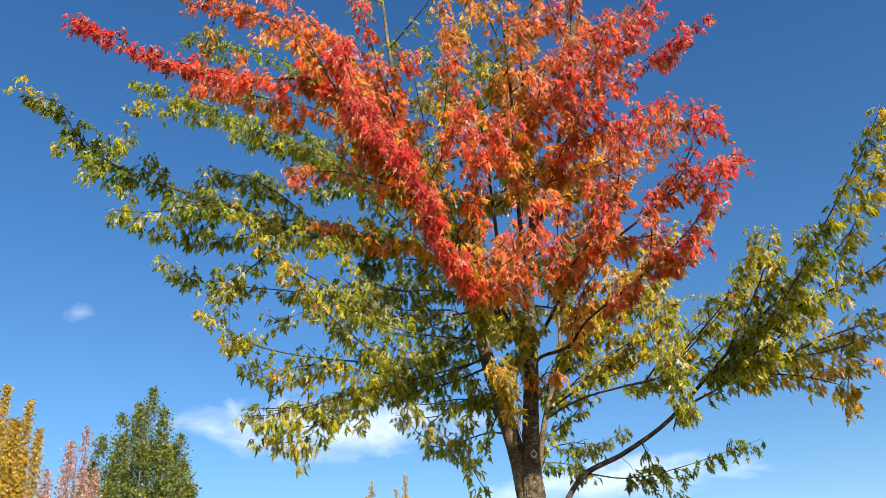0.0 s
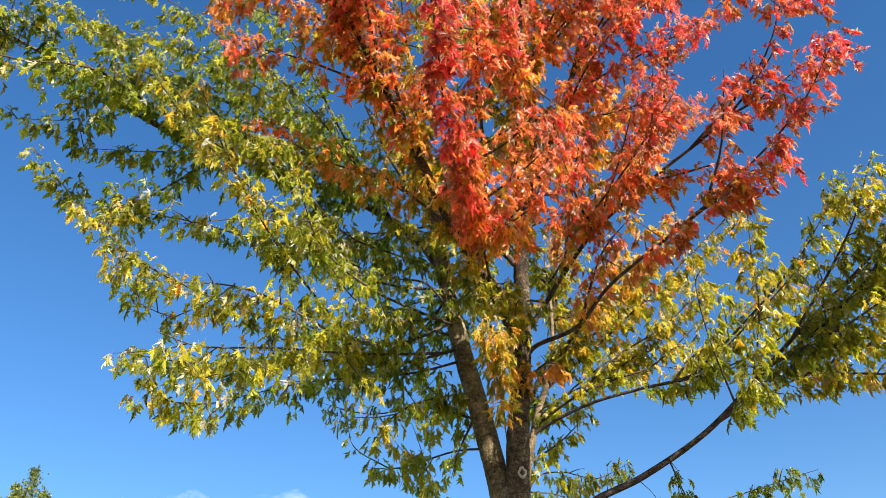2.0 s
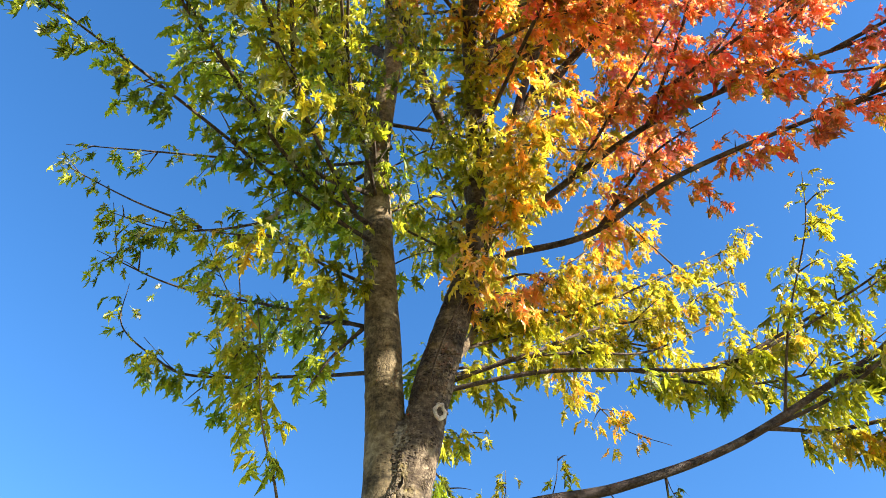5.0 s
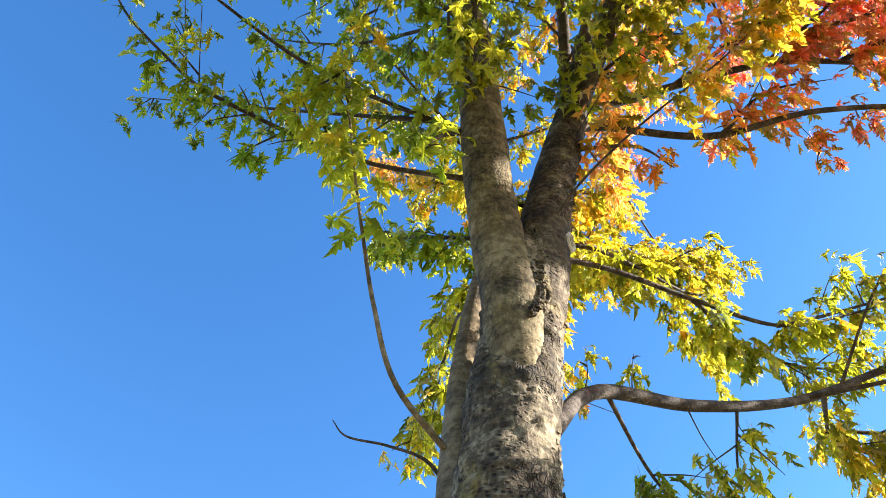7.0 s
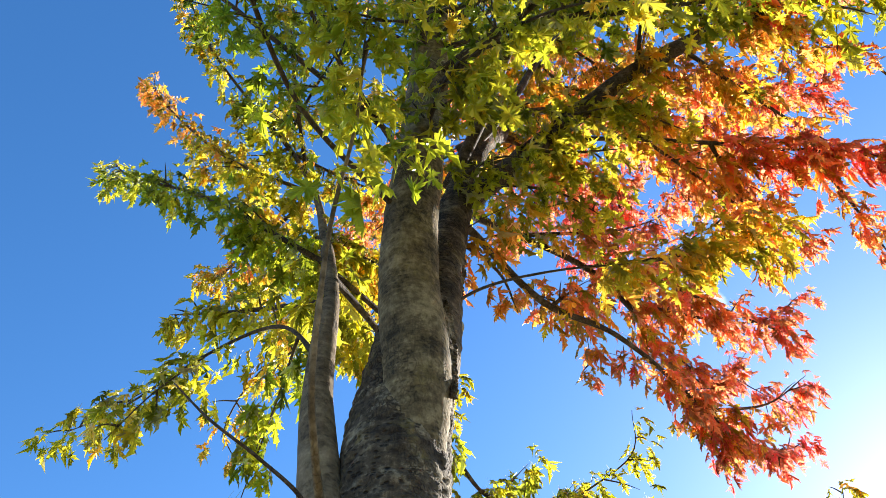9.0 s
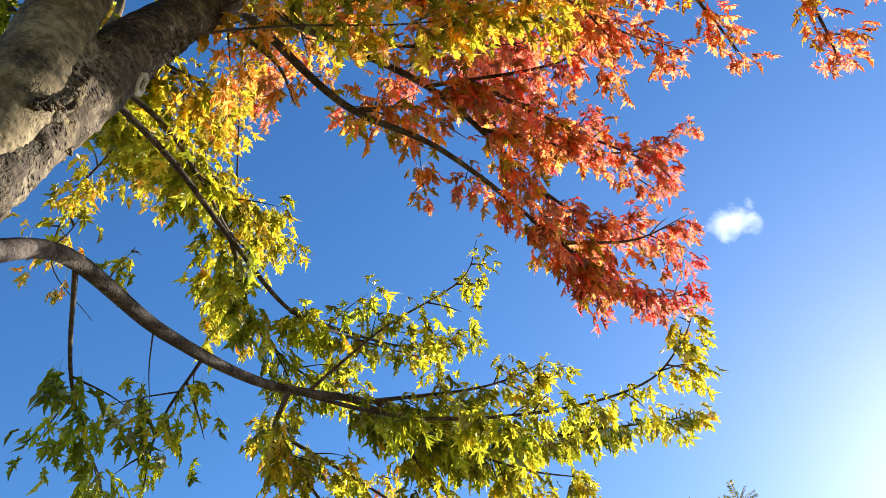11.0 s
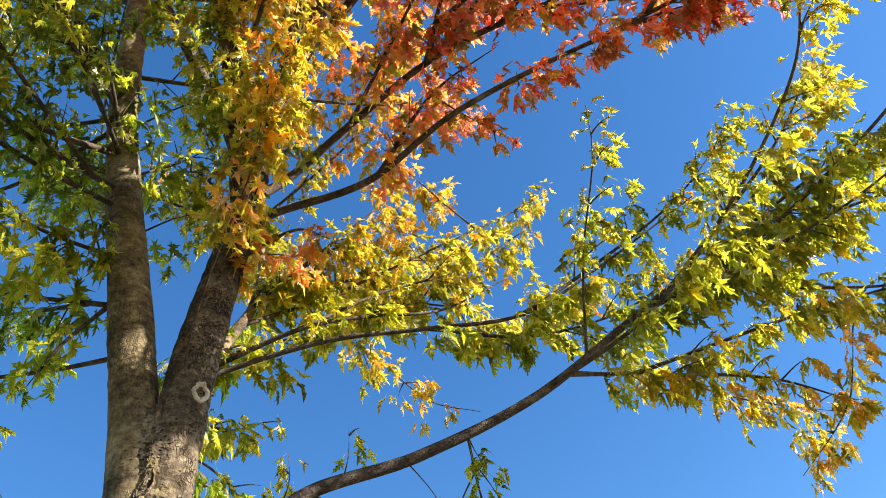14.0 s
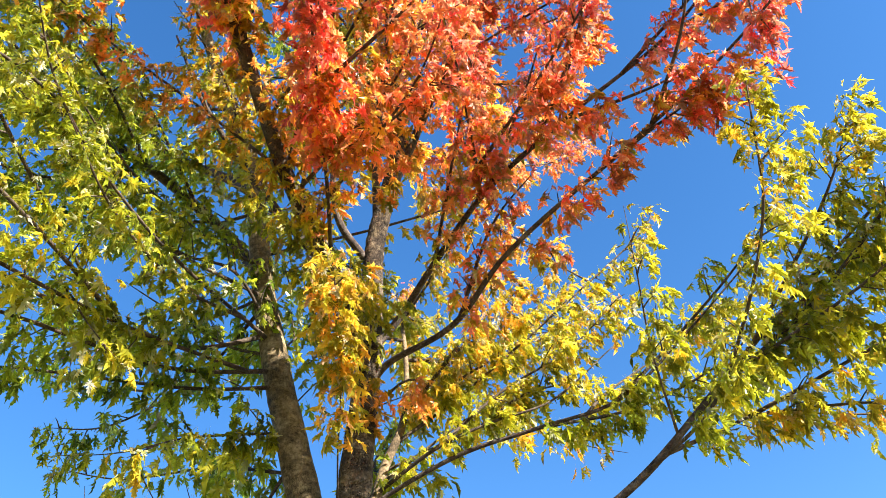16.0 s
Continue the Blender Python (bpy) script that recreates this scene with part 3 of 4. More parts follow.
# sprays at the left, green to yellow
spray(arm, [(-2.36, 5.95, 5.73), (-2.76, 5.58, 5.76), (-3.09, 5.35, 6.02), (-3.21, 5.2, 6.27)], (0.2, 0.22, 0.3), density=95)
spray(arm, [(-1.59, 6.55, 5.6), (-1.99, 6.14, 5.68), (-2.36, 5.91, 5.71)], (0.18, 0.2), density=80)
spray(arm, [(-1.9, 6.12, 5.49), (-2.07, 5.55, 5.32), (-2.39, 5.33, 5.16), (-2.68, 5.2, 5.14)], (0.2, 0.35), density=75)
spray(arm, [(-0.91, 7.03, 5.72), (-1.52, 6.77, 5.82), (-1.95, 6.55, 5.58), (-2.4, 6.37, 5.45)], (0.2, 0.34), density=75)
spray(arm, [(-0.65, 7.25, 5.7), (-0.99, 6.94, 5.04), (-1.72, 6.6, 5.0), (-2.41, 6.53, 5.11)], (0.15, 0.32), density=70)
spray(arm, [(-0.2, 7.55, 5.6), (-0.7, 7.4, 5.3), (-1.21, 7.23, 5.26)], (0.15, 0.25), density=60)
spray(arm, [(-1.21, 6.85, 5.66), (-1.71, 6.44, 6.0), (-2.27, 6.28, 6.22)], (0.2, 0.33), density=75)
spray(high, [(-1.85, 7.8, 7.37), (-2.3, 7.8, 7.7), (-2.69, 7.9, 8.08), (-3.2, 7.9, 8.5)], (0.2, 0.3), density=75)
spray(high, [(-1.4, 7.8, 7.1), (-2.0, 7.6, 7.6), (-2.81, 7.5, 8.0), (-3.67, 7.4, 8.39)], (0.2, 0.33), density=70)
spray(high, [(-0.9, 7.8, 6.8), (-1.5, 7.6, 6.7), (-2.2, 7.4, 6.9)], (0.18, 0.28), density=70)
spray(high, [(-0.6, 7.7, 6.5), (-1.33, 7.3, 7.92), (-2.19, 7.2, 8.49), (-3.06, 7.1, 8.76)], (0.25, 0.3), density=60)
spray(left, [(0.2, 7.6, 4.75), (-0.31, 7.4, 4.45), (-1.0, 6.9, 4.33), (-1.68, 6.1, 4.24), (-2.09, 5.7, 4.46)], (0.12, 0.15, 0.25, 0.38), r=0.016, density=70, bare=0.1, long=0.34)
spray(left, [(0.25, 7.6, 4.5), (-0.32, 7.3, 4.23), (-0.9, 6.8, 4.02), (-1.42, 6.4, 3.8), (-1.8, 6.1, 3.72)], (0.12, 0.2, 0.33), r=0.014, density=80, bare=0.1, long=0.34)
spray(left, [(0.27, 7.6, 4.4), (-0.22, 7.4, 4.2), (-0.89, 7.1, 4.01), (-1.41, 6.8, 3.74)], (0.1, 0.12, 0.22), r=0.013, density=75, bare=0.1, long=0.34)
spray(left, [(-0.3, 7.25, 4.4), (-0.6, 6.9, 4.23), (-0.96, 6.0, 4.28), (-1.17, 5.3, 4.38), (-1.26, 4.9, 4.53)], (0.15, 0.25, 0.42), density=85, sides=2.4, long=0.34)
spray(left, [(0.2, 7.6, 4.8), (-0.05, 7.3, 4.9), (-0.33, 7.2, 4.9), (-0.66, 6.8, 4.8), (-1.1, 6.4, 5.0)], (0.15, 0.25, 0.32), density=70, long=0.34)
spray(left, [(0.1, 7.55, 5.2), (-0.29, 7.2, 5.11), (-0.67, 6.6, 4.9), (-1.0, 6.0, 5.0)], (0.2, 0.35), density=80, long=0.34)
# sprays low at the left and behind
spray(left, [(0.38, 7.74, 3.72), (0.14, 8.05, 3.86), (-0.27, 8.3, 3.84), (-0.44, 8.4, 3.93), (-0.64, 8.5, 4.12), (-0.69, 8.5, 4.38)], (0.1, 0.15, 0.2), r=0.011, density=34, bare=0.2, sides=2.6, long=0.34)
spray(left, [(0.15, 7.62, 4.95), (-0.16, 8.0, 4.78), (-0.58, 8.2, 4.57), (-0.95, 8.38, 4.66)], (0.1, 0.15, 0.2), r=0.013, density=50, long=0.34)
spray(left, [(0.2, 7.64, 4.6), (-0.05, 7.7, 4.75), (-0.33, 7.7, 4.95), (-0.6, 7.6, 5.06)], (0.15, 0.25), r=0.014, density=60, long=0.34)
spray(left, [(0.1, 7.6, 5.0), (-0.14, 7.8, 5.03), (-0.59, 8.0, 4.98), (-0.94, 8.2, 5.0), (-1.28, 8.36, 4.97)], (0.1, 0.2), r=0.012, density=28, long=0.34)
spray(left, [(0.33, 7.68, 4.15), (0.0, 7.6, 4.1), (-0.25, 7.45, 3.95), (-0.42, 7.3, 3.75)], (0.28, 0.34), r=0.011, density=85, long=0.34, size=0.108)
spray(left, [(0.36, 7.75, 3.95), (-0.05, 8.1, 4.25), (-0.5, 8.3, 4.3), (-0.9, 8.5, 4.5)], (0.1, 0.18), density=34, bare=0.25, long=0.34)
spray(left, [(0.3, 7.78, 4.1), (0.1, 8.3, 4.4), (0.0, 8.8, 4.8), (-0.1, 9.3, 5.2)], (0.1, 0.2), density=55, long=0.34)
spray(left, [(0.2, 7.7, 4.7), (0.2, 8.2, 5.2), (0.1, 8.8, 5.8)], (0.1, 0.2), density=60, long=0.34)
# the thin upright wand beside the trunk
spray(back, [(0.45, 7.92, 2.72), (0.265, 7.945, 2.855), (0.165, 7.955, 3.05), (0.088, 7.95, 3.24), (-0.03, 7.925, 3.48), (-0.12, 7.92, 3.85), (-0.18, 7.92, 4.05)], (0.26, 0.28, 0.3), r=0.010, density=36, bare=0.38, sides=2.5, size=0.115, long=0.27, bark=smooth_bark)
spray(left, [(0.33, 7.72, 4.0), (0.15, 7.75, 3.75), (0.08, 7.77, 3.55)], (0.2, 0.24), density=36, size=0.115, sides=2.0, long=0.34)
# behind, yellow-green
spray(back, [(0.58, 7.92, 3.3), (0.73, 7.98, 3.6), (0.98, 8.17, 3.71), (1.32, 8.43, 3.74), (1.67, 8.63, 3.93)], (0.28, 0.36), r=0.009, density=50, bare=0.3, long=0.27)
spray(back, [(0.98, 8.17, 3.71), (1.02, 8.3, 3.55), (1.08, 8.4, 3.4)], (0.32, 0.42), r=0.005, density=60, long=0.22)
limb([(0.45, 7.91, 2.66), (0.38, 7.93, 2.70), (0.35, 8.02, 2.76), (0.32, 8.12, 2.81), (0.36, 8.2, 2.93)], (0.006, 0.0045, 0.0035, 0.0028, 0.0015), "thin bare twig", twig_bark, 6, 0.0)
spray(back, [(0.7, 7.87, 3.65), (1.0, 8.15, 3.95), (1.3, 8.35, 4.25)], (0.28, 0.4), density=55, long=0.27)
spray(back, [(0.8, 7.84, 4.0), (0.9, 8.3, 4.5), (1.3, 8.7, 5.2), (1.6, 8.9, 5.8)], (0.15, 0.25), density=60, long=0.27)
spray(back, [(1.0, 7.9, 4.9), (1.2, 8.3, 5.4), (1.38, 8.73, 6.2), (1.5, 8.9, 6.7)], (0.3, 0.6), density=70, long=0.27)
spray(back, [(1.05, 8.0, 5.3), (0.9, 8.5, 6.0), (0.8, 8.8, 6.8)], (0.25, 0.5), density=70, long=0.27)
spray(back, [(0.85, 7.82, 4.25), (1.3, 7.7, 4.55), (1.9, 7.4, 5.0), (2.5, 7.15, 5.5), (2.65, 7.1, 5.75)], (0.33, 0.45), r=0.013, density=62, bare=0.1, long=0.27)
spray(back, [(0.9, 7.85, 4.5), (1.4, 7.9, 5.0), (2.0, 8.0, 5.5), (2.6, 8.1, 6.1)], (0.33, 0.45), density=65, long=0.27)
spray(back, [(0.8, 7.83, 4.0), (1.2, 7.7, 4.3), (1.6, 7.5, 4.5)], (0.3, 0.4), density=90, long=0.27)
# yellow sprays at the right
spray(aitch, [(1.0, 7.55, 4.05), (1.35, 7.4, 4.3), (1.7, 7.2, 4.45), (2.0, 7.0, 4.7)], (0.33, 0.42), density=85)
spray(aitch, [(1.2, 7.45, 4.1), (1.5, 7.4, 4.3), (1.9, 7.3, 4.35)], (0.33, 0.42), density=85)
spray(gee, [(1.45, 7.29, 4.02), (1.9, 7.1, 4.0), (2.3, 6.8, 4.1), (2.6, 6.5, 4.35)], (0.28, 0.36), density=80)
spray(gee, [(1.75, 7.02, 4.02), (2.0, 6.73, 4.15), (2.3, 6.35, 4.4), (2.55, 6.0, 4.75)], (0.25, 0.36), density=80)
spray(gee, [(1.6, 7.2, 4.02), (1.9, 7.3, 4.25), (2.4, 7.3, 4.6), (2.9, 7.2, 5.0)], (0.3, 0.42), density=75)
spray(low, [(1.02, 7.61, 3.28), (1.4, 7.6, 3.2), (1.9, 7.55, 3.25), (2.64, 7.5, 3.42)], (0.15, 0.22), r=0.009, density=52, bare=0.2)
spray(back, [(0.68, 7.88, 3.5), (0.9, 7.95, 3.45), (1.15, 8.0, 3.28)], (0.15, 0.3), r=0.007, density=55, long=0.22)
spray(low, [(1.5, 7.3, 3.46), (1.6, 7.35, 3.2), (1.75, 7.35, 2.95)], (0.2, 0.35), r=0.007, density=36)
spray(low, [(1.87, 6.93, 3.7), (1.7, 6.6, 3.9), (1.55, 6.3, 4.1), (1.55, 6.2, 4.4)], (0.25, 0.38), r=0.008, density=48, bare=0.35)
spray(low, [(1.85, 6.95, 3.63), (2.15, 6.95, 3.75), (2.5, 6.94, 3.88), (3.0, 6.8, 3.8), (3.5, 6.6, 3.75)], (0.35, 0.5), r=0.014, density=52, bare=0.15)
spray(low, [(2.5, 6.94, 3.88), (2.8, 6.6, 3.7), (3.1, 6.4, 3.5)], (0.4, 0.5), density=52)
spray(low, [(2.4, 6.9, 3.85), (2.9, 6.3, 3.9), (3.4, 5.7, 3.9), (3.7, 5.3, 4.0)], (0.35, 0.45), density=52)
spray(low, [(1.75, 7.0, 3.57), (1.75, 6.5, 3.5), (1.62, 6.0, 3.5), (1.52, 5.6, 3.62), (1.46, 5.4, 3.82), (1.45, 5.28, 4.02)], (0.2, 0.3, 0.4), r=0.011, density=75, bare=0.2, sides=2.8, long=0.3)
spray(low, [(2.04, 6.71, 3.8), (2.3, 6.2, 3.9), (2.5, 5.6, 4.1), (2.62, 5.1, 4.32), (2.75, 4.6, 4.55), (2.83, 4.25, 4.75)], (0.26, 0.31, 0.42), r=0.013, density=88, long=0.32)
spray(low, [(2.36, 6.38, 4.11), (2.7, 5.9, 4.3), (2.95, 5.4, 4.4), (3.2, 4.85, 4.95)], (0.26, 0.32, 0.42), density=78)
spray(low, [(2.1, 6.6, 3.8), (2.3, 5.9, 3.75), (2.4, 5.4, 3.8)], (0.25, 0.4), density=75)
spray(low, [(2.2, 6.5, 3.9), (2.4, 5.9, 4.3), (2.46, 5.5, 4.6)], (0.25, 0.4), density=75)
# short leafy shoots along the low limb
for base, tip in (((0.93, 7.65, 3.22), (0.95, 7.62, 3.44)), ((1.12, 7.56, 3.33), (1.14, 7.5, 3.52)), ((1.5, 7.3, 3.47), (1.55, 7.25, 3.3)), ((1.33, 7.43, 3.4), (1.42, 7.36, 3.12))):
    mid = tuple(0.5 * (p + q) + d for p, q, d in zip(base, tip, (0.015, 0.0, 0.0)))
    spray(low, [base, mid, tip], (0.3, 0.4), r=0.0035, density=38, bare=0.45, sides=2.0, long=0.12, size=0.08)
# scarlet and orange at the front and right
spray(orlow, [(1.38, 6.0, 4.42), (1.68, 5.54, 4.5), (1.88, 5.15, 4.62), (1.98, 4.76, 4.8)], (0.8, 0.97), density=95, long=0.26)
spray(orlow, [(1.6, 5.68, 4.47), (1.80, 5.54, 4.46), (1.93, 5.42, 4.48)], (0.8, 0.95), density=85, long=0.24)
spray(orlow, [(1.2, 6.3, 4.4), (1.45, 5.9, 4.42), (1.66, 5.64, 4.45)], (0.75, 0.95), density=58, long=0.26)
spray(orlow, [(1.0, 6.9, 4.35), (1.1, 6.6, 4.65), (1.25, 6.3, 4.75)], (0.66, 0.8), density=75, long=0.26)
spray(orup, [(1.73, 5.6, 4.95), (1.92, 5.42, 5.0), (2.1, 5.3, 5.1)], (0.85, 0.98), density=85, long=0.26)
spray(orup, [(1.5, 5.8, 4.9), (1.85, 5.3, 5.1), (1.97, 4.97, 5.42)], (0.82, 0.97), density=85, long=0.26)
spray(orup, [(1.2, 6.15, 4.78), (1.4, 5.7, 5.2), (1.47, 5.4, 5.72)], (0.78, 0.92), density=80, long=0.26)
spray(orup, [(1.0, 6.42, 4.7), (1.2, 6.1, 5.1), (1.3, 5.9, 5.4)], (0.72, 0.85), density=80, long=0.26)
spray(orup, [(1.3, 6.05, 4.82), (1.6, 5.8, 4.75), (1.7, 5.65, 4.7)], (0.78, 0.9), density=80, long=0.26)
spray(orup, [(0.95, 6.5, 4.65), (0.8, 6.0, 4.8), (0.67, 5.74, 5.15)], (0.8, 0.94), density=85, long=0.26)
spray(orup, [(0.82, 6.89, 4.57), (0.9, 6.4, 4.95), (0.95, 6.0, 5.3)], (0.66, 0.85), density=75, long=0.26)
spray(front, [(0.4, 7.02, 4.67), (0.27, 6.46, 4.66), (0.05, 5.6, 4.5), (-0.08, 5.0, 4.42), (-0.21, 4.3, 4.62), (-0.42, 4.2, 4.85), (-0.58, 4.15, 5.2)], (0.8, 0.9, 0.97), r=0.012, density=135, bare=0.2, sides=3.6, long=0.24)
spray(front, [(0.2, 6.78, 4.86), (0.25, 5.9, 5.45), (0.18, 5.2, 5.8), (0.07, 5.0, 6.3)], (0.7, 0.85), density=80, bare=0.25)
spray(front, [(-0.57, 5.4, 5.63), (-0.9, 5.2, 6.15), (-1.53, 4.95, 6.1), (-2.18, 4.7, 6.2), (-2.87, 4.5, 6.55)], (0.75, 0.8, 0.9, 0.98), density=135, long=0.26)
spray(front, [(-0.2, 6.08, 5.27), (-0.6, 5.5, 5.7), (-0.75, 5.1, 5.9), (-0.85, 4.9, 6.3)], (0.72, 0.9), density=85)
spray(front, [(-0.33, 5.82, 5.41), (-0.9, 5.7, 5.6), (-1.3, 5.5, 5.5)], (0.6, 0.7), density=70)
spray(front, [(-0.05, 6.35, 5.12), (-0.5, 6.2, 6.4), (-0.69, 6.1, 7.0), (-1.3, 5.9, 7.5), (-2.2, 5.7, 7.9)], (0.6, 0.72), density=75)
spray(front, [(-0.9, 4.9, 6.05), (-1.2, 5.1, 6.7), (-1.7, 5.2, 7.1), (-2.2, 5.2, 7.4)], (0.65, 0.75), density=75)
spray(front, [(-0.17, 6.15, 5.24), (0.0, 5.7, 5.9), (0.1, 5.3, 6.4), (0.1, 5.2, 7.0)], (0.45, 0.6), density=75)
spray(front, [(0.15, 5.9, 4.58), (0.35, 5.6, 4.5), (0.5, 5.35, 4.5)], (0.68, 0.78), density=55, long=0.3)
spray(front, [(0.03, 5.5, 4.48), (0.25, 5.2, 4.4), (0.4, 5.0, 4.45)], (0.7, 0.8), density=55, long=0.3)
spray(front, [(0.25, 6.4, 4.66), (0.45, 6.1, 4.6), (0.6, 5.85, 4.6)], (0.62, 0.72), density=60, long=0.3)
spray(right, [(0.64, 7.45, 4.3), (0.52, 7.36, 4.42), (0.40, 7.28, 4.38), (0.3, 7.2, 4.22)], (0.2, 0.28), density=60, long=0.34)
spray(right, [(0.68, 7.38, 4.5), (0.62, 7.15, 4.6), (0.55, 6.95, 4.5), (0.5, 6.85, 4.3)], (0.24, 0.34), density=60, long=0.34)
spray(front, [(0.45, 7.08, 4.63), (0.36, 6.95, 4.5), (0.28, 6.8, 4.45)], (0.25, 0.32), density=65, long=0.3)
spray(front, [(0.25, 6.85, 4.79), (0.2, 6.7, 4.66), (0.2, 6.5, 4.6)], (0.3, 0.4), density=60, long=0.3)
# green leaves between the two stems
spray(left, [(0.24, 7.62, 4.6), (0.38, 7.58, 4.82), (0.5, 7.55, 4.95), (0.6, 7.5, 4.9)], (0.2, 0.28), r=0.008, density=60, long=0.3)
spray(left, [(0.3, 7.65, 4.25), (0.42, 7.55, 4.42), (0.52, 7.46, 4.42)], (0.2, 0.26), r=0.006, density=50, bare=0.2, long=0.3)
spray(left, [(0.2, 7.6, 4.9), (0.36, 7.45, 5.15), (0.5, 7.3, 5.15)], (0.22, 0.3), r=0.007, density=60, long=0.3)
# the orange clump that hangs before the stems
spray(right, [(0.51, 7.55, 3.50), (0.46, 7.43, 3.60), (0.41, 7.18, 3.70), (0.36, 6.82, 3.80), (0.29, 6.5, 3.93), (0.23, 6.3, 4.0)], (0.45, 0.42, 0.43), r=0.0065, density=105, bare=0.42, sides=3.2, spread=0.12, long=0.22)
spray(right, [(0.36, 6.82, 3.82), (0.30, 6.6, 3.98), (0.25, 6.42, 4.05)], (0.42, 0.45), r=0.004, density=85, spread=0.12, long=0.24)
spray(cross, [(0.21, 7.16, 5.17), (-0.1, 6.9, 5.1), (-0.4, 6.7, 5.0)], (0.25, 0.32), density=70)
spray(cross, [(-0.04, 7.02, 5.43), (-0.2, 6.6, 5.6), (-0.5, 6.3, 5.8)], (0.3, 0.45), density=70)
spray(cross, [(0.4, 7.22, 4.95), (0.3, 7.0, 4.7), (0.15, 6.9, 4.5)], (0.25, 0.3), density=65)
spray(right, [(0.68, 7.3, 4.8), (0.5, 7.0, 4.7), (0.42, 6.9, 4.4)], (0.3, 0.35), density=60)
spray(right, [(0.62, 7.45, 4.1), (0.75, 7.2, 4.15), (0.85, 7.1, 4.05)], (0.5, 0.55), density=50)

# more of the crown: the reddening top and the yellow-green masses at the left
spray(pale, [(0.95, 6.85, 5.85), (1.2, 6.0, 6.06), (1.72, 5.6, 6.31), (2.37, 5.2, 6.5)], (0.7, 0.85, 0.95), density=85, bare=0.1)
spray(pale, [(1.18, 6.41, 6.43), (1.6, 5.9, 6.7), (2.1, 5.6, 7.2)], (0.75, 0.9), density=80)
spray(pale, [(1.1, 6.6, 6.2), (1.5, 6.0, 6.0), (1.9, 5.6, 5.95)], (0.75, 0.9), density=80)
spray(third, [(0.65, 6.16, 6.02), (0.9, 5.7, 6.0), (1.2, 5.3, 6.2)], (0.75, 0.88), density=80)
spray(third, [(0.66, 6.5, 5.8), (0.5, 5.8, 5.7), (0.4, 5.3, 5.8)], (0.7, 0.85), density=80)
spray(front, [(-0.57, 5.4, 5.63), (-0.8, 5.3, 6.5), (-1.2, 5.0, 6.9), (-1.6, 4.9, 7.2)], (0.7, 0.8), density=80)
spray(front, [(-0.2, 6.08, 5.27), (-0.45, 5.7, 6.3), (-0.6, 5.3, 6.9), (-0.7, 5.2, 7.4)], (0.66, 0.78), density=80)
spray(front, [(-0.35, 5.8, 5.42), (-0.5, 5.2, 5.7), (-0.62, 4.6, 5.6), (-0.66, 4.3, 5.9)], (0.7, 0.92), density=80)
spray(front, [(0.12, 6.66, 4.94), (-0.3, 6.6, 5.3), (-0.8, 6.2, 5.2), (-1.2, 5.9, 5.3)], (0.4, 0.6), density=70)
spray(front, [(-0.45, 5.6, 5.52), (-1.0, 5.8, 6.3), (-1.6, 5.7, 6.5), (-2.3, 5.6, 6.7)], (0.6, 0.7), density=80)
spray(left, [(0.15, 7.58, 5.0), (-0.5, 6.9, 4.7), (-1.0, 6.2, 4.7), (-1.4, 5.5, 4.75), (-1.65, 5.1, 4.95)], (0.2, 0.3, 0.38), density=75, bare=0.15, long=0.34)
spray(left, [(0.2, 7.6, 4.7), (-0.4, 6.8, 4.5), (-0.75, 6.1, 4.4), (-0.85, 5.5, 4.45)], (0.2, 0.32), density=70, bare=0.2, long=0.34)
spray(arm, [(-1.01, 6.98, 5.66), (-1.22, 6.28, 5.31), (-1.5, 5.72, 5.14), (-1.74, 5.34, 5.26)], (0.22, 0.38), density=75)
spray(arm, [(-0.6, 7.28, 5.7), (-0.81, 6.54, 5.45), (-1.02, 5.99, 5.11), (-1.16, 5.66, 4.89)], (0.22, 0.38), density=75)
spray(arm, [(-1.52, 6.58, 5.61), (-1.91, 6.54, 5.2), (-2.2, 6.42, 4.84)], (0.2, 0.32), density=70)
spray(arm, [(-0.3, 7.5, 5.65), (-0.6, 7.01, 5.89), (-1.01, 6.65, 6.24), (-1.52, 6.42, 6.6)], (0.25, 0.4), density=70)
spray(high, [(-0.5, 7.65, 6.4), (-1.0, 7.2, 6.5), (-1.6, 6.9, 6.8), (-2.3, 6.7, 7.1)], (0.25, 0.35), density=75)
spray(high, [(-0.92, 7.8, 6.84), (-1.4, 7.4, 7.2), (-2.0, 7.0, 7.6), (-2.6, 6.8, 7.9)], (0.25, 0.35), density=75)
spray(low, [(2.3, 6.45, 4.05), (2.75, 5.9, 4.1), (3.1, 5.5, 4.15), (3.45, 5.2, 4.4)], (0.28, 0.4), density=52)
spray(low, [(2.2, 6.5, 3.95), (2.5, 6.2, 3.75), (2.9, 5.9, 3.7), (3.2, 5.6, 3.8)], (0.3, 0.45), density=52)

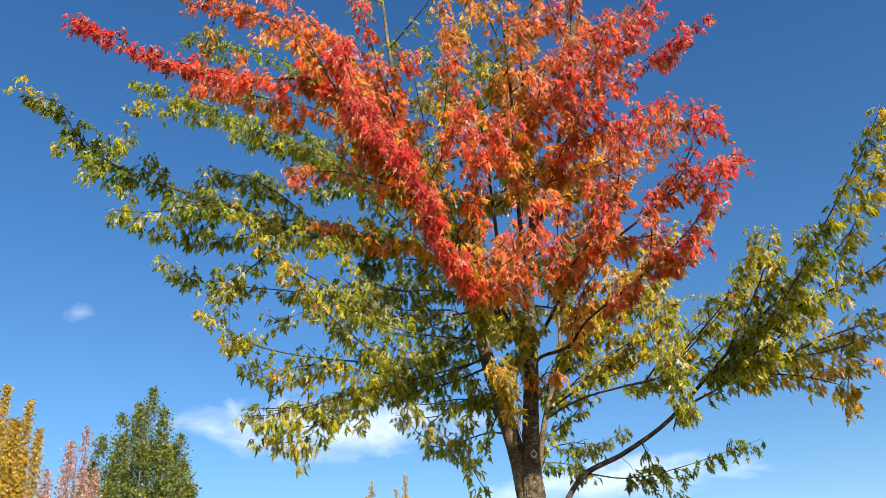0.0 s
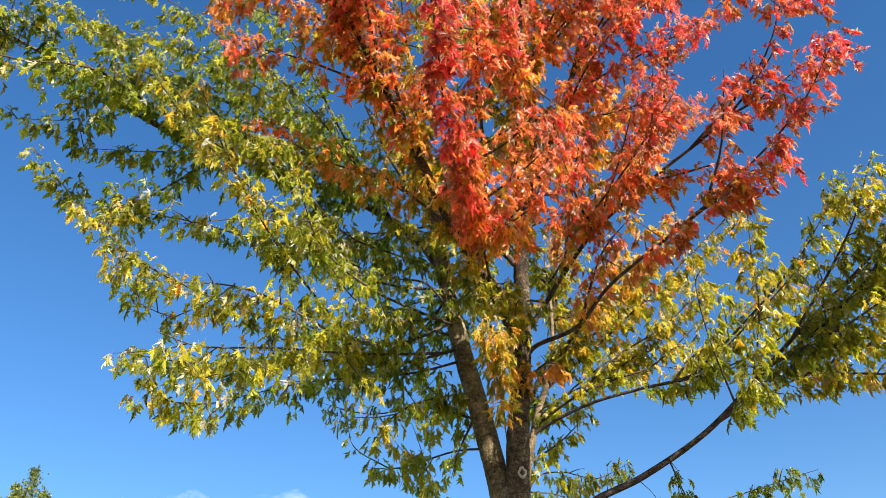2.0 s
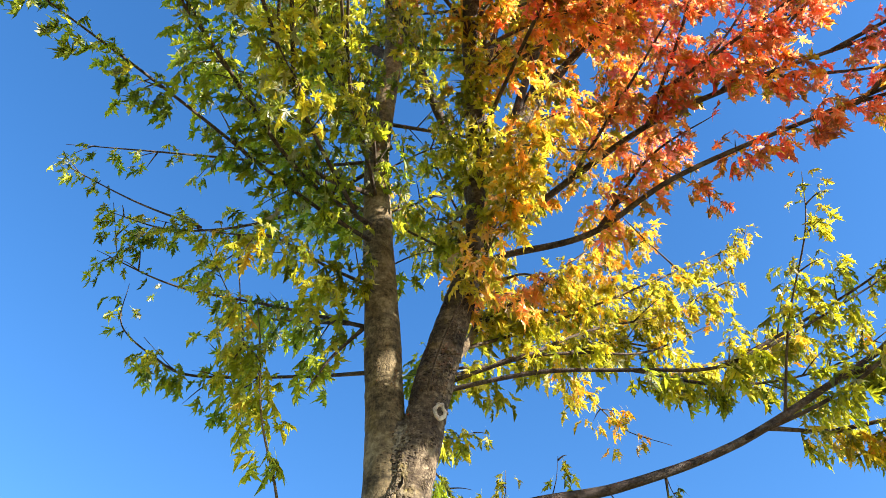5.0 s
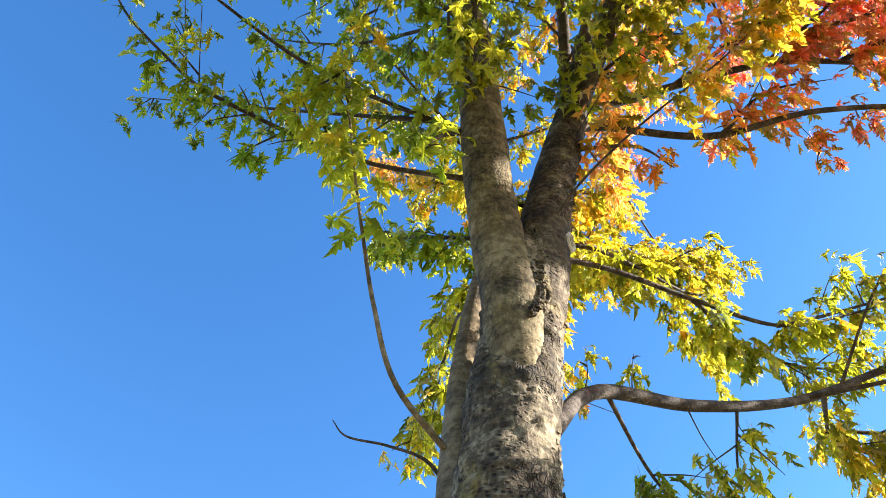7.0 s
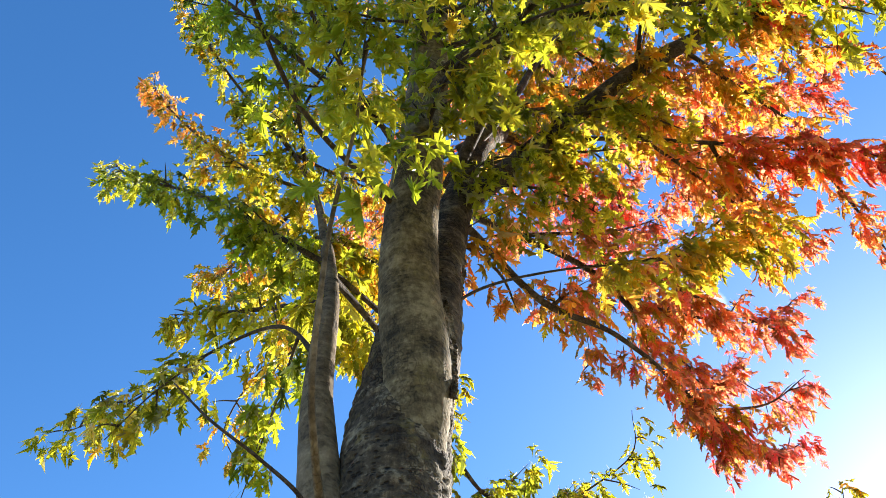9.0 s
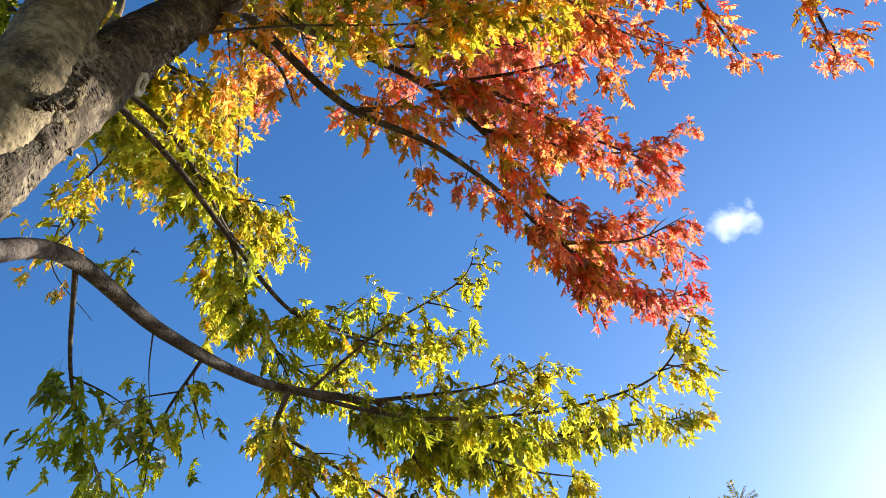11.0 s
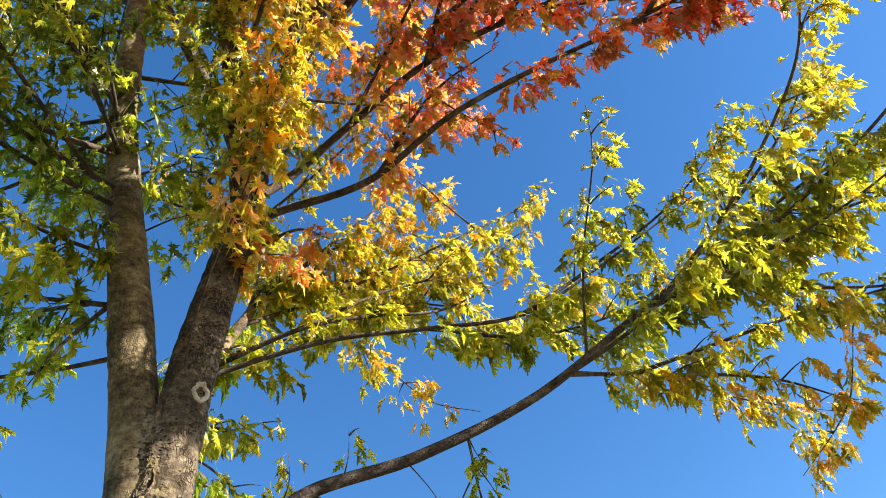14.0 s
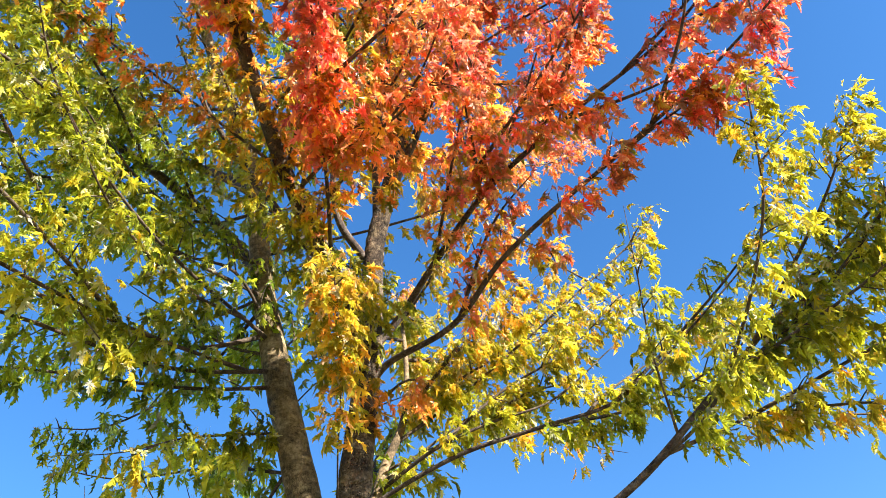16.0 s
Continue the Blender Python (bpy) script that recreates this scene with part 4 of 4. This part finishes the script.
spray(left, [(0.1, 7.5, 4.4), (-0.5, 6.9, 4.1), (-1.0, 6.2, 3.78), (-1.3, 5.8, 3.58), (-1.45, 5.5, 3.5)], (0.2, 0.3, 0.38), density=75, bare=0.2, long=0.34)
spray(left, [(-0.5, 6.9, 4.1), (-0.8, 6.3, 4.0), (-1.12, 5.8, 3.92), (-1.5, 5.45, 3.75)], (0.25, 0.36), density=75, long=0.34)
spray(left, [(-0.5, 6.8, 4.6), (-0.8, 6.2, 4.55), (-1.09, 5.9, 4.46), (-1.47, 5.6, 4.2)], (0.22, 0.33), density=75, long=0.34)
spray(left, [(0.0, 7.4, 4.6), (-0.3, 6.9, 4.35), (-0.55, 6.4, 4.2), (-0.7, 6.0, 4.2)], (0.2, 0.3), density=70, bare=0.15, long=0.34)
spray(orlow, [(1.5, 5.8, 4.44), (1.5, 5.4, 4.55), (1.46, 5.05, 4.8)], (0.78, 0.9), density=65, long=0.26)
spray(orup, [(1.2, 6.15, 4.75), (1.2, 5.6, 4.8), (1.15, 5.2, 5.0)], (0.75, 0.88), density=85, long=0.26)

spray(front, [(0.25, 6.85, 4.8), (0.4, 6.4, 4.75), (0.55, 5.9, 4.68), (0.6, 5.5, 4.75)], (0.6, 0.76), density=65)
spray(front, [(0.2, 6.75, 4.9), (0.45, 6.3, 5.0), (0.55, 5.95, 4.95), (0.6, 5.6, 5.1)], (0.58, 0.74), density=65)
spray(front, [(0.1, 6.65, 4.95), (0.18, 6.2, 5.25), (0.15, 5.8, 5.4)], (0.52, 0.66), density=65)
spray(front, [(0.0, 6.45, 5.05), (0.1, 6.0, 4.8), (0.12, 5.8, 4.65)], (0.5, 0.6), density=60)
spray(front, [(-0.2, 6.05, 5.27), (-0.15, 5.7, 5.2), (-0.13, 5.4, 5.25)], (0.55, 0.7), density=80)
spray(orup, [(1.0, 6.42, 4.68), (1.1, 5.8, 4.75), (1.21, 5.2, 4.75)], (0.76, 0.88), density=75, long=0.26)


def tuft(parent, centre, tints, density=62, size=0.086, span=0.42, long=0.26):
    """A leafy tuft at a place, on a slim branch that springs from the nearest wood of its limb."""
    c = np.array(centre)
    o = foot_on(parent, c, 9.0)
    d = c - o
    ln = float(np.linalg.norm(d))
    w = unit(d)
    tip = c + w * min(0.22, 0.5 * span)
    spray(parent, [o, o + d * 0.5 + np.array([0, 0, -0.03 * ln]), c, tip + np.array([0, 0, 0.03])], tints, r=0.004 + 0.005 * ln, density=density,
          bare=max(0.0, 1 - span / (ln + 0.22)), long=long, size=size)


# tufts that stand out from the crown
for place, tn in (((-0.82, 8.40, 4.47), 0.2), ((-0.58, 7.61, 3.97), 0.26), ((-0.31, 7.67, 3.80), 0.28), ((-0.15, 7.99, 3.81), 0.26), ((-0.20, 7.59, 4.05), 0.24),
                  ((-0.30, 8.78, 5.07), 0.2), ((-1.24, 9.15, 5.69), 0.2), ((-1.91, 6.12, 4.33), 0.36), ((-1.62, 6.13, 3.58), 0.3), ((-1.23, 6.28, 3.73), 0.32),
                  ((-1.62, 6.70, 3.70), 0.24), ((-0.40, 8.28, 3.83), 0.22), ((-0.85, 6.12, 3.83), 0.3), ((-1.40, 5.95, 3.90), 0.36), ((-0.55, 6.70, 3.85), 0.26),
                  ((-1.57, 5.8, 3.56), 0.34), ((-1.45, 6.1, 3.42), 0.28), ((-1.3, 5.6, 3.38), 0.3), ((-1.9, 6.4, 4.42), 0.3), ((-2.05, 6.4, 4.85), 0.32), ((-1.0, 5.9, 3.5), 0.28), ((-1.2, 6.3, 3.6), 0.24),
                  ((-1.7, 6.1, 4.0), 0.26)):
    tuft(left, place, (tn, tn + 0.06))
for place, tn in (((-2.37, 6.14, 5.47), 0.33), ((-0.85, 7.14, 5.58), 0.26), ((-2.15, 5.89, 5.71), 0.35), ((-2.99, 5.97, 6.39), 0.32), ((-2.7, 5.62, 5.5), 0.36), ((-2.54, 6.1, 5.45), 0.34), ((-2.5, 6.25, 5.13), 0.32)):
    tuft(arm, place, (tn, tn + 0.05), span=0.6)
for place, tn in (((-3.1, 5.3, 5.95), 0.34), ((-3.3, 5.0, 6.2), 0.34), ((-2.9, 5.4, 5.7), 0.3), ((-2.6, 5.6, 5.75), 0.28), ((-2.15, 5.9, 5.5), 0.28)):
    tuft(arm, place, (tn, tn + 0.04), span=0.55)
for place, tn in (((-3.5, 7.3, 7.95), 0.36), ((-3.1, 7.25, 7.8), 0.32), ((-2.7, 7.2, 7.55), 0.3), ((-2.2, 7.1, 7.35), 0.3)):
    tuft(high, place, (tn, tn + 0.05), span=0.6)
for place, tn in (((-1.55, 6.05, 6.57), 0.55), ((-2.36, 6.13, 7.46), 0.52), ((-0.91, 5.12, 6.05), 0.8), ((-0.30, 5.39, 6.48), 0.72), ((0.09, 4.72, 5.24), 0.85), ((-1.9, 5.7, 6.9), 0.6)):
    tuft(front, place, (tn, tn + 0.08), density=70, span=0.6)
for place, tn in (((1.34, 5.76, 5.18), 0.85), ((0.78, 5.85, 5.25), 0.78), ((1.96, 5.37, 4.94), 0.95), ((0.43, 5.81, 5.75), 0.74), ((1.93, 4.85, 5.15), 0.97), ((1.85, 5.0, 5.35), 0.95), ((1.65, 5.2, 5.5), 0.92), ((2.1, 5.17, 4.99), 0.97)):
    tuft(orup, place, (tn - 0.06, tn), density=75, span=0.55)
for place, tn in (((1.80, 5.31, 4.55), 0.92), ((1.25, 6.26, 4.40), 0.78), ((1.22, 6.55, 4.5), 0.7)):
    tuft(orlow, place, (tn - 0.06, tn), density=70, span=0.5)
for place, tn in (((2.39, 5.62, 4.44), 0.34), ((2.83, 6.18, 4.14), 0.4), ((3.07, 6.30, 3.70), 0.46), ((3.12, 6.63, 3.47), 0.48)):
    tuft(low, place, (tn, tn + 0.05), span=0.5)
tuft(pale, (2.0, 5.66, 6.46), (0.85, 0.95), 75, span=0.7)
for place, tn in (((1.71, 7.4, 5.6), 0.46), ((1.84, 7.4, 5.3), 0.46), ((1.53, 7.4, 5.0), 0.44), ((1.95, 7.4, 5.5), 0.48), ((1.6, 7.45, 5.25), 0.46)):
    tuft(back, place, (tn, tn + 0.05), density=66, span=0.5, long=0.3)
# the yellow mass behind the right-hand stem
spray(back, [(0.97, 7.8, 4.43), (1.2, 7.6, 4.7), (1.5, 7.55, 5.0), (1.75, 7.5, 5.3)], (0.38, 0.44), density=70, long=0.34)
spray(back, [(0.97, 7.8, 4.43), (1.4, 7.75, 4.75), (1.9, 7.8, 5.1), (2.3, 7.82, 5.37), (2.6, 7.7, 5.55)], (0.36, 0.44), density=62, long=0.34)
spray(back, [(0.8, 7.86, 4.08), (1.3, 7.75, 4.3), (1.75, 7.95, 4.5), (2.15, 8.05, 4.46), (2.27, 7.82, 4.25)], (0.36, 0.46), r=0.009, density=42, bare=0.35, long=0.27)
spray(back, [(0.97, 7.8, 4.45), (1.25, 7.45, 4.75), (1.42, 7.3, 4.95)], (0.4, 0.46), density=70, long=0.3)

def fill(parent, pts, lo, hi, count, reach, density=60, rise=0.35):
    """Leafy side branches all round the upper part of a limb."""
    line = curve_through(pts, 8)
    for k in range(count):
        f = lo + (hi - lo) * (k + rng.uniform(0.1, 0.9)) / count
        o = line[min(int(f * (len(line) - 1)), len(line) - 1)]
        a = 2.4 * k + rng.uniform(-0.5, 0.5)
        d = np.array([math.cos(a), math.sin(a), rise * rng.uniform(0.4, 1.4)])
        ln = reach * rng.uniform(0.6, 1.1) * (1.15 - 0.6 * f)
        spray(parent, [o, o + d * ln * 0.45, o + d * ln * 0.8 + (0, 0, 0.05), o + d * ln + (0, 0, 0.22 * ln)], density=density)


fill(left, [(0.14, 7.58, 5.09), (0.03, 7.45, 5.83), (-0.22, 7.2, 6.4), (-0.4, 6.95, 7.0), (-0.5, 6.8, 7.8), (-0.55, 6.75, 8.7)], 0.05, 1.0, 13, 1.7, 36)
fill(right, [(0.76, 7.12, 5.7), (0.86, 6.95, 6.4), (0.92, 6.9, 7.2), (0.95, 6.9, 8.1), (0.95, 6.95, 9.0)], 0.0, 1.0, 14, 1.6)
fill(inner, [(0.42, 6.85, 5.7), (0.40, 6.6, 6.3), (0.35, 6.4, 7.1)], 0.0, 1.0, 7, 1.0)
fill(pale, [(0.95, 6.85, 5.85), (1.18, 6.41, 6.43), (1.35, 6.2, 7.1), (1.45, 6.1, 7.9)], 0.1, 1.0, 12, 1.3)
fill(third, [(0.66, 6.8, 5.6), (0.65, 6.16, 6.02), (0.67, 5.9, 6.7), (0.66, 5.7, 7.5)], 0.1, 1.0, 10, 1.1)
fill(back, [(1.0, 7.9, 4.9), (1.1, 8.1, 5.7)], 0.0, 1.0, 5, 1.2)


# the scar where a branch was cut, and the rotted hollow under the fork
def ring_scar(name, centre, normal, radius, tubew, squash, label, mat=None):
    bm = bmesh.new()
    nrm = Vector(normal).normalized()
    up = Vector((0, 0, 1)); sx = up.cross(nrm).normalized(); sy = nrm.cross(sx)
    big, small = 22, 8
    rows = []
    for i in range(big):
        a = 2 * math.pi * i / big
        w = 1 + 0.30 * noise.noise(Vector((math.cos(a) * 2, math.sin(a) * 2, centre[2] * 7)))
        rad = sx * math.cos(a) * squash + sy * math.sin(a)
        rows.append([bm.verts.new(Vector(centre) + rad * (radius * w + tubew * (0.55 + 0.45 * w) * math.cos(2 * math.pi * k / small)) + nrm * (tubew * w * 0.8 * math.sin(2 * math.pi * k / small) - 0.003)) for k in range(small)])
    for i in range(big):
        for k in range(small):
            bm.faces.new((rows[i][k], rows[(i + 1) % big][k], rows[(i + 1) % big][(k + 1) % small], rows[i][(k + 1) % small]))
    me = bpy.data.meshes.new(name); bm.to_mesh(me); bm.free(); me.materials.append(mat or callus_mat)
    me.transform(Matrix.Translation(-maple.location))
    ob = new(name, me); ob.parent = maple; ob["label"] = label
    bm = bmesh.new()
    mid = bm.verts.new(Vector(centre) - nrm * 0.012)
    rim = [bm.verts.new(Vector(centre) + (sx * math.cos(2 * math.pi * i / 16) * squash + sy * math.sin(2 * math.pi * i / 16)) * radius * 0.98 - nrm * 0.002) for i in range(16)]
    for i in range(16):
        bm.faces.new((mid, rim[i], rim[(i + 1) % 16]))
    me = bpy.data.meshes.new("hollow"); bm.to_mesh(me); bm.free(); me.materials.append(hole_mat)
    me.transform(Matrix.Translation(-maple.location))
    h = new("hollow", me); h.parent = ob
    return ob


def bark_plates(parent, line, radius, lo, hi, count, facing, seed):
    """Small curling plates of bark that stand off the trunk round the fork."""
    r2 = np.random.default_rng(seed)
    c = curve_through(line, 10)
    pieces = []
    for _ in range(count):
        z = r2.uniform(lo, hi)
        k = int(np.abs(c[:, 2] - z).argmin())
        a = facing + r2.normal() * 0.9
        rad = np.interp(z, *radius)
        out = np.array([math.cos(a), math.sin(a), 0.0]); side = np.array([-out[1], out[0], 0.0])
        o = np.array([c[k][0], c[k][1], z]) + out * (rad * r2.uniform(0.97, 1.03))
        h, w, lift = r2.uniform(0.004, 0.015), r2.uniform(0.003, 0.008), r2.uniform(0.001, 0.006)
        e = r2.uniform(-0.3, 0.3)
        up = np.array([0, 0, 1.0]) + side * e
        rim = [o - side * w - up * h, o + side * w * 0.7 - up * h * 0.8 + out * lift, o + side * w + up * h * 0.6 + out * lift * 0.6, o + up * h, o - side * w * 0.8 + up * h * 0.3 + out * lift * 0.3]
        v = np.array(rim + [p - out * 0.012 for p in rim])
        t = [(0, 1, 2), (0, 2, 3), (0, 3, 4)] + [q for i in range(5) for q in ((i, (i + 1) % 5 + 5, (i + 1) % 5), (i, i + 5, (i + 1) % 5 + 5))]
        pieces.append((v, np.array(t)))
    v, t = joined(pieces)
    return tagged(mesh_object("loose_bark", v - BASE, t, trunk_bark, parent, smooth=False), kind="stuff")


bark_plates(trunk, [(0.44, 7.775, 2.2), (0.47, 7.745, 2.74), (0.50, 7.70, 3.05), (0.505, 7.67, 3.3)], ((2.2, 2.74, 3.05, 3.3), (0.126, 0.118, 0.110, 0.104)), 2.2, 3.3, 220, -1.3, 5)
bark_plates(right, [(0.505, 7.645, 3.1), (0.532, 7.573, 3.5), (0.598, 7.443, 4.1)], ((3.1, 3.5, 4.1), (0.080, 0.078, 0.067)), 3.1, 3.9, 200, -1.9, 6)
ring_scar("branch_scar", (0.545, 7.492, 3.478), (0.0, -0.98, -0.15), 0.031, 0.011, 0.72, "pale oval callus round a cut branch")
ring_scar("bark_wound", (0.430, 7.575, 3.165), (-0.55, -0.83, 0.0), 0.042, 0.006, 0.4, "dark rotted hollow with torn bark", trunk_bark)
bark_plates(trunk, [(0.386, 7.611, 3.046), (0.428, 7.585, 3.16), (0.432, 7.573, 3.29), (0.444, 7.567, 3.43)], ((3.0, 3.5), (0.012, 0.012)), 3.03, 3.47, 170, -2.1, 9)

# leaves that can be told apart one by one
near_leaves.sort(key=lambda q: (q[0][0] + 0.3) ** 2 + (q[0][1] - 7.85) ** 2 + (q[0][2] - 3.3) ** 2)
SHARED = {}
rest = near_leaves[300:]
for p, ax, hi, sz, tn in near_leaves[:300]:
    key = (int(rng.integers(0, 5)), round(float(tn) * 8) / 8)
    turn = Matrix(frames_of(ax[None], hi[None])[0].tolist()).to_4x4()
    if key not in SHARED:
        v, t = LEAF_SHAPES[key[0]]
        ob = mesh_object("leaf", v, t, leaf_mat, maple, np.full(len(v), key[1]), smooth=False)
        SHARED[key] = ob.data
    else:
        ob = new("leaf", SHARED[key]); ob.parent = maple
    ob.matrix_local = Matrix.Translation(Vector(p) - maple.location) @ turn @ Matrix.Scale(float(sz), 4)
if rest:
    leaf_mesh("foliage", *(np.array([q[i] for q in rest]) - (BASE if i == 0 else 0) for i in range(5)), left, leaf_mat, LEAF_SHAPES, rng)


# ---- trees in the distance ----
def clump_leaf():
    v = np.array([(0, 0, 0), (0.42, 0.35, 0.1), (0.15, 0.5, 0), (0, 1.0, -0.1), (-0.15, 0.55, 0.05), (-0.42, 0.3, 0.12)])
    return v, np.array([(0, 1, 2), (0, 2, 3), (0, 3, 4), (0, 4, 5)])


def far_tree(name, base, height, width, stems, mat, label, leaves, leaf_size, lean=0.25, tint=(0.2, 0.9), low=0.12, gap=0.0, peak=0.42, slim=0.16):
    """A tree of rising stems, each with its own column of leaf clumps."""
    tree = tagged(new(name), label, "tree")
    tree.location = base
    v, t = tube(curve_through([(0, 0, -0.2), (0.05, 0, height * 0.2), (0.02, 0.03, height * 0.55), (0, 0, height * 0.9)]), (0.02 * height, 0.015 * height, 0.008 * height, 0.001 * height), 10, 0.05)
    mesh_object("trunk", v, t, far_bark, tree)
    crown, limbs = [], []
    for k in range(stems):
        a = 2.4 * k + rng.uniform(-0.3, 0.3)
        r = width * 0.5 * math.sqrt((k + 0.3) / stems)
        top = height * (1.0 - peak * (r / (width * 0.5 + 1e-6)) ** 1.6 * rng.uniform(0.6, 1.2)) if k else height
        foot = np.array([0, 0, height * rng.uniform(0.08, 0.22)])
        tip = np.array([math.cos(a) * r, math.sin(a) * r, top])
        mid = foot * 0.5 + tip * 0.5 + np.array([math.cos(a), math.sin(a), 0]) * r * lean
        line = curve_through([foot, mid, tip], 10)
        limbs.append(tube(line, (0.007 * height, 0.004 * height, 0.0008 * height), 5))
        c = leaves // stems
        s = rng.uniform(low, 1.0, c) ** 0.85
        spot = np.array([np.interp(s * (len(line) - 1), np.arange(len(line)), line[:, q]) for q in range(3)]).T
        thick = width * slim * (1 - s) ** 0.6 + 0.004 * height
        off = rng.normal(size=(c, 3)) * thick[:, None] * np.array([1, 1, 0.8])
        crown.append(spot + off)
    v, t = joined(limbs)
    tagged(mesh_object("branchwork", v, t, far_bark, tree), kind="stuff")
    p = np.vstack(crown)
    if gap:
        keep = np.array([noise.noise(Vector(q) * (5.0 / width)) > -gap for q in p])
        p = p[keep]
    n_ = len(p)
    ax = unit(rng.normal(size=(n_, 3)) + np.array([0, 0, 0.3])); hi = unit(rng.normal(size=(n_, 3)) + np.array([0, 0, 0.6]))
    leaf_mesh("crown", p, ax, hi, leaf_size * rng.uniform(0.6, 1.3, n_), rng.uniform(*tint, n_) * 0.7, tree, mat, [clump_leaf()], rng)
    return tree


far_tree("poplar_tree", (-21.5, 50.9, 0), 20.4, 7.7, 30, poplar_mat, "tall dense green poplar with upswept limbs", 95000, 0.18, lean=0.55, peak=0.52, slim=0.12, gap=0.36)
far_tree("columnar_tree", (-21.2, 34.0, 0), 15.0, 3.0, 9, gold_mat, "slim golden-yellow columnar tree with spiky tops", 32000, 0.13, lean=0.45, peak=0.28, slim=0.10)
far_tree("columnar_tree", (-20.5, 34.9, 0), 14.5, 2.6, 8, gold_mat, "slim golden-yellow columnar tree with spiky tops", 28000, 0.13, lean=0.45, peak=0.28, slim=0.10)
far_tree("russet_tree", (-15.3, 30.2, 0), 11.5, 4.0, 16, pink_mat, "sparse pinkish-russet tree with fine upswept twigs", 24000, 0.10, lean=0.4, tint=(0.0, 0.9), peak=0.4, slim=0.08)
far_tree("columnar_tree", (-8.0, 59.5, 0), 14.7, 1.8, 5, gold_mat, "slim golden columnar tree far off", 6000, 0.15, peak=0.25, slim=0.12)
far_tree("columnar_tree", (-5.6, 59.8, 0), 15.0, 2.6, 7, gold_mat, "slim golden columnar tree far off", 8000, 0.15, peak=0.25, slim=0.12)


def locust_tree(base, height):
    """A light feathery tree: fine limbs, each leaf a stalk with two rows of leaflets."""
    tree = tagged(new("locust_tree"), "feathery olive-yellow locust tree with small leaflets", "tree")
    tree.location = base
    v, t = tube(curve_through([(0, 0, -0.2), (0.05, 0.02, height * 0.3), (-0.03, 0.05, height * 0.65), (0, 0, height)]), (0.11, 0.085, 0.05, 0.008), 12, 0.05)
    mesh_object("trunk", v, t, far_bark, tree)
    limbs, base_p, ax, hi = [], [], [], []
    for k in range(34):
        a, z0 = 2.4 * k, height * (0.42 + 0.55 * k / 34)
        ln = 1.7 * (1.15 - k / 34) * rng.uniform(0.7, 1.1)
        o = np.array([0, 0, z0]); d = np.array([math.cos(a), math.sin(a), 0.75])
        line = curve_through([o, o + d * ln * 0.5, o + d * ln + (0, 0, 0.15)], 6)
        limbs.append(tube(line, (0.02, 0.012, 0.003), 5))
        for _ in range(26):
            q = line[int(rng.uniform(0.25, 1) * (len(line) - 1))]
            w = unit(rng.normal(size=3) + np.array([0, 0, 0.2])); l2 = rng.uniform(0.15, 0.26)
            rach = np.array([q, q + w * l2 * 0.6, q + w * l2 + (0, 0, -0.03)])
            limbs.append(tube(rach, (0.003, 0.0015), 3))
            sd = unit(np.cross(w, rng.normal(size=3)))
            for f in np.linspace(0.15, 1, 10):
                for sg in (-1, 1):
                    base_p.append(q + w * l2 * f); ax.append(sd * sg + w * 0.4); hi.append(np.cross(w, sd))
    v, t = joined(limbs)
    tagged(mesh_object("branchwork", v, t, twig_bark, tree), kind="stuff")
    n_ = len(base_p)
    leaflet = (np.array([(0, 0, 0), (0.2, 0.4, 0), (0, 1, -0.08), (-0.2, 0.4, 0)]), np.array([(0, 1, 2), (0, 2, 3)]))
    leaf_mesh("crown", np.array(base_p), np.array(ax), np.array(hi), rng.uniform(0.035, 0.055, n_), rng.uniform(0.1, 0.8, n_), tree, locust_mat, [leaflet], rng)


locust_tree((5.2, 2.62, 0), 5.6)
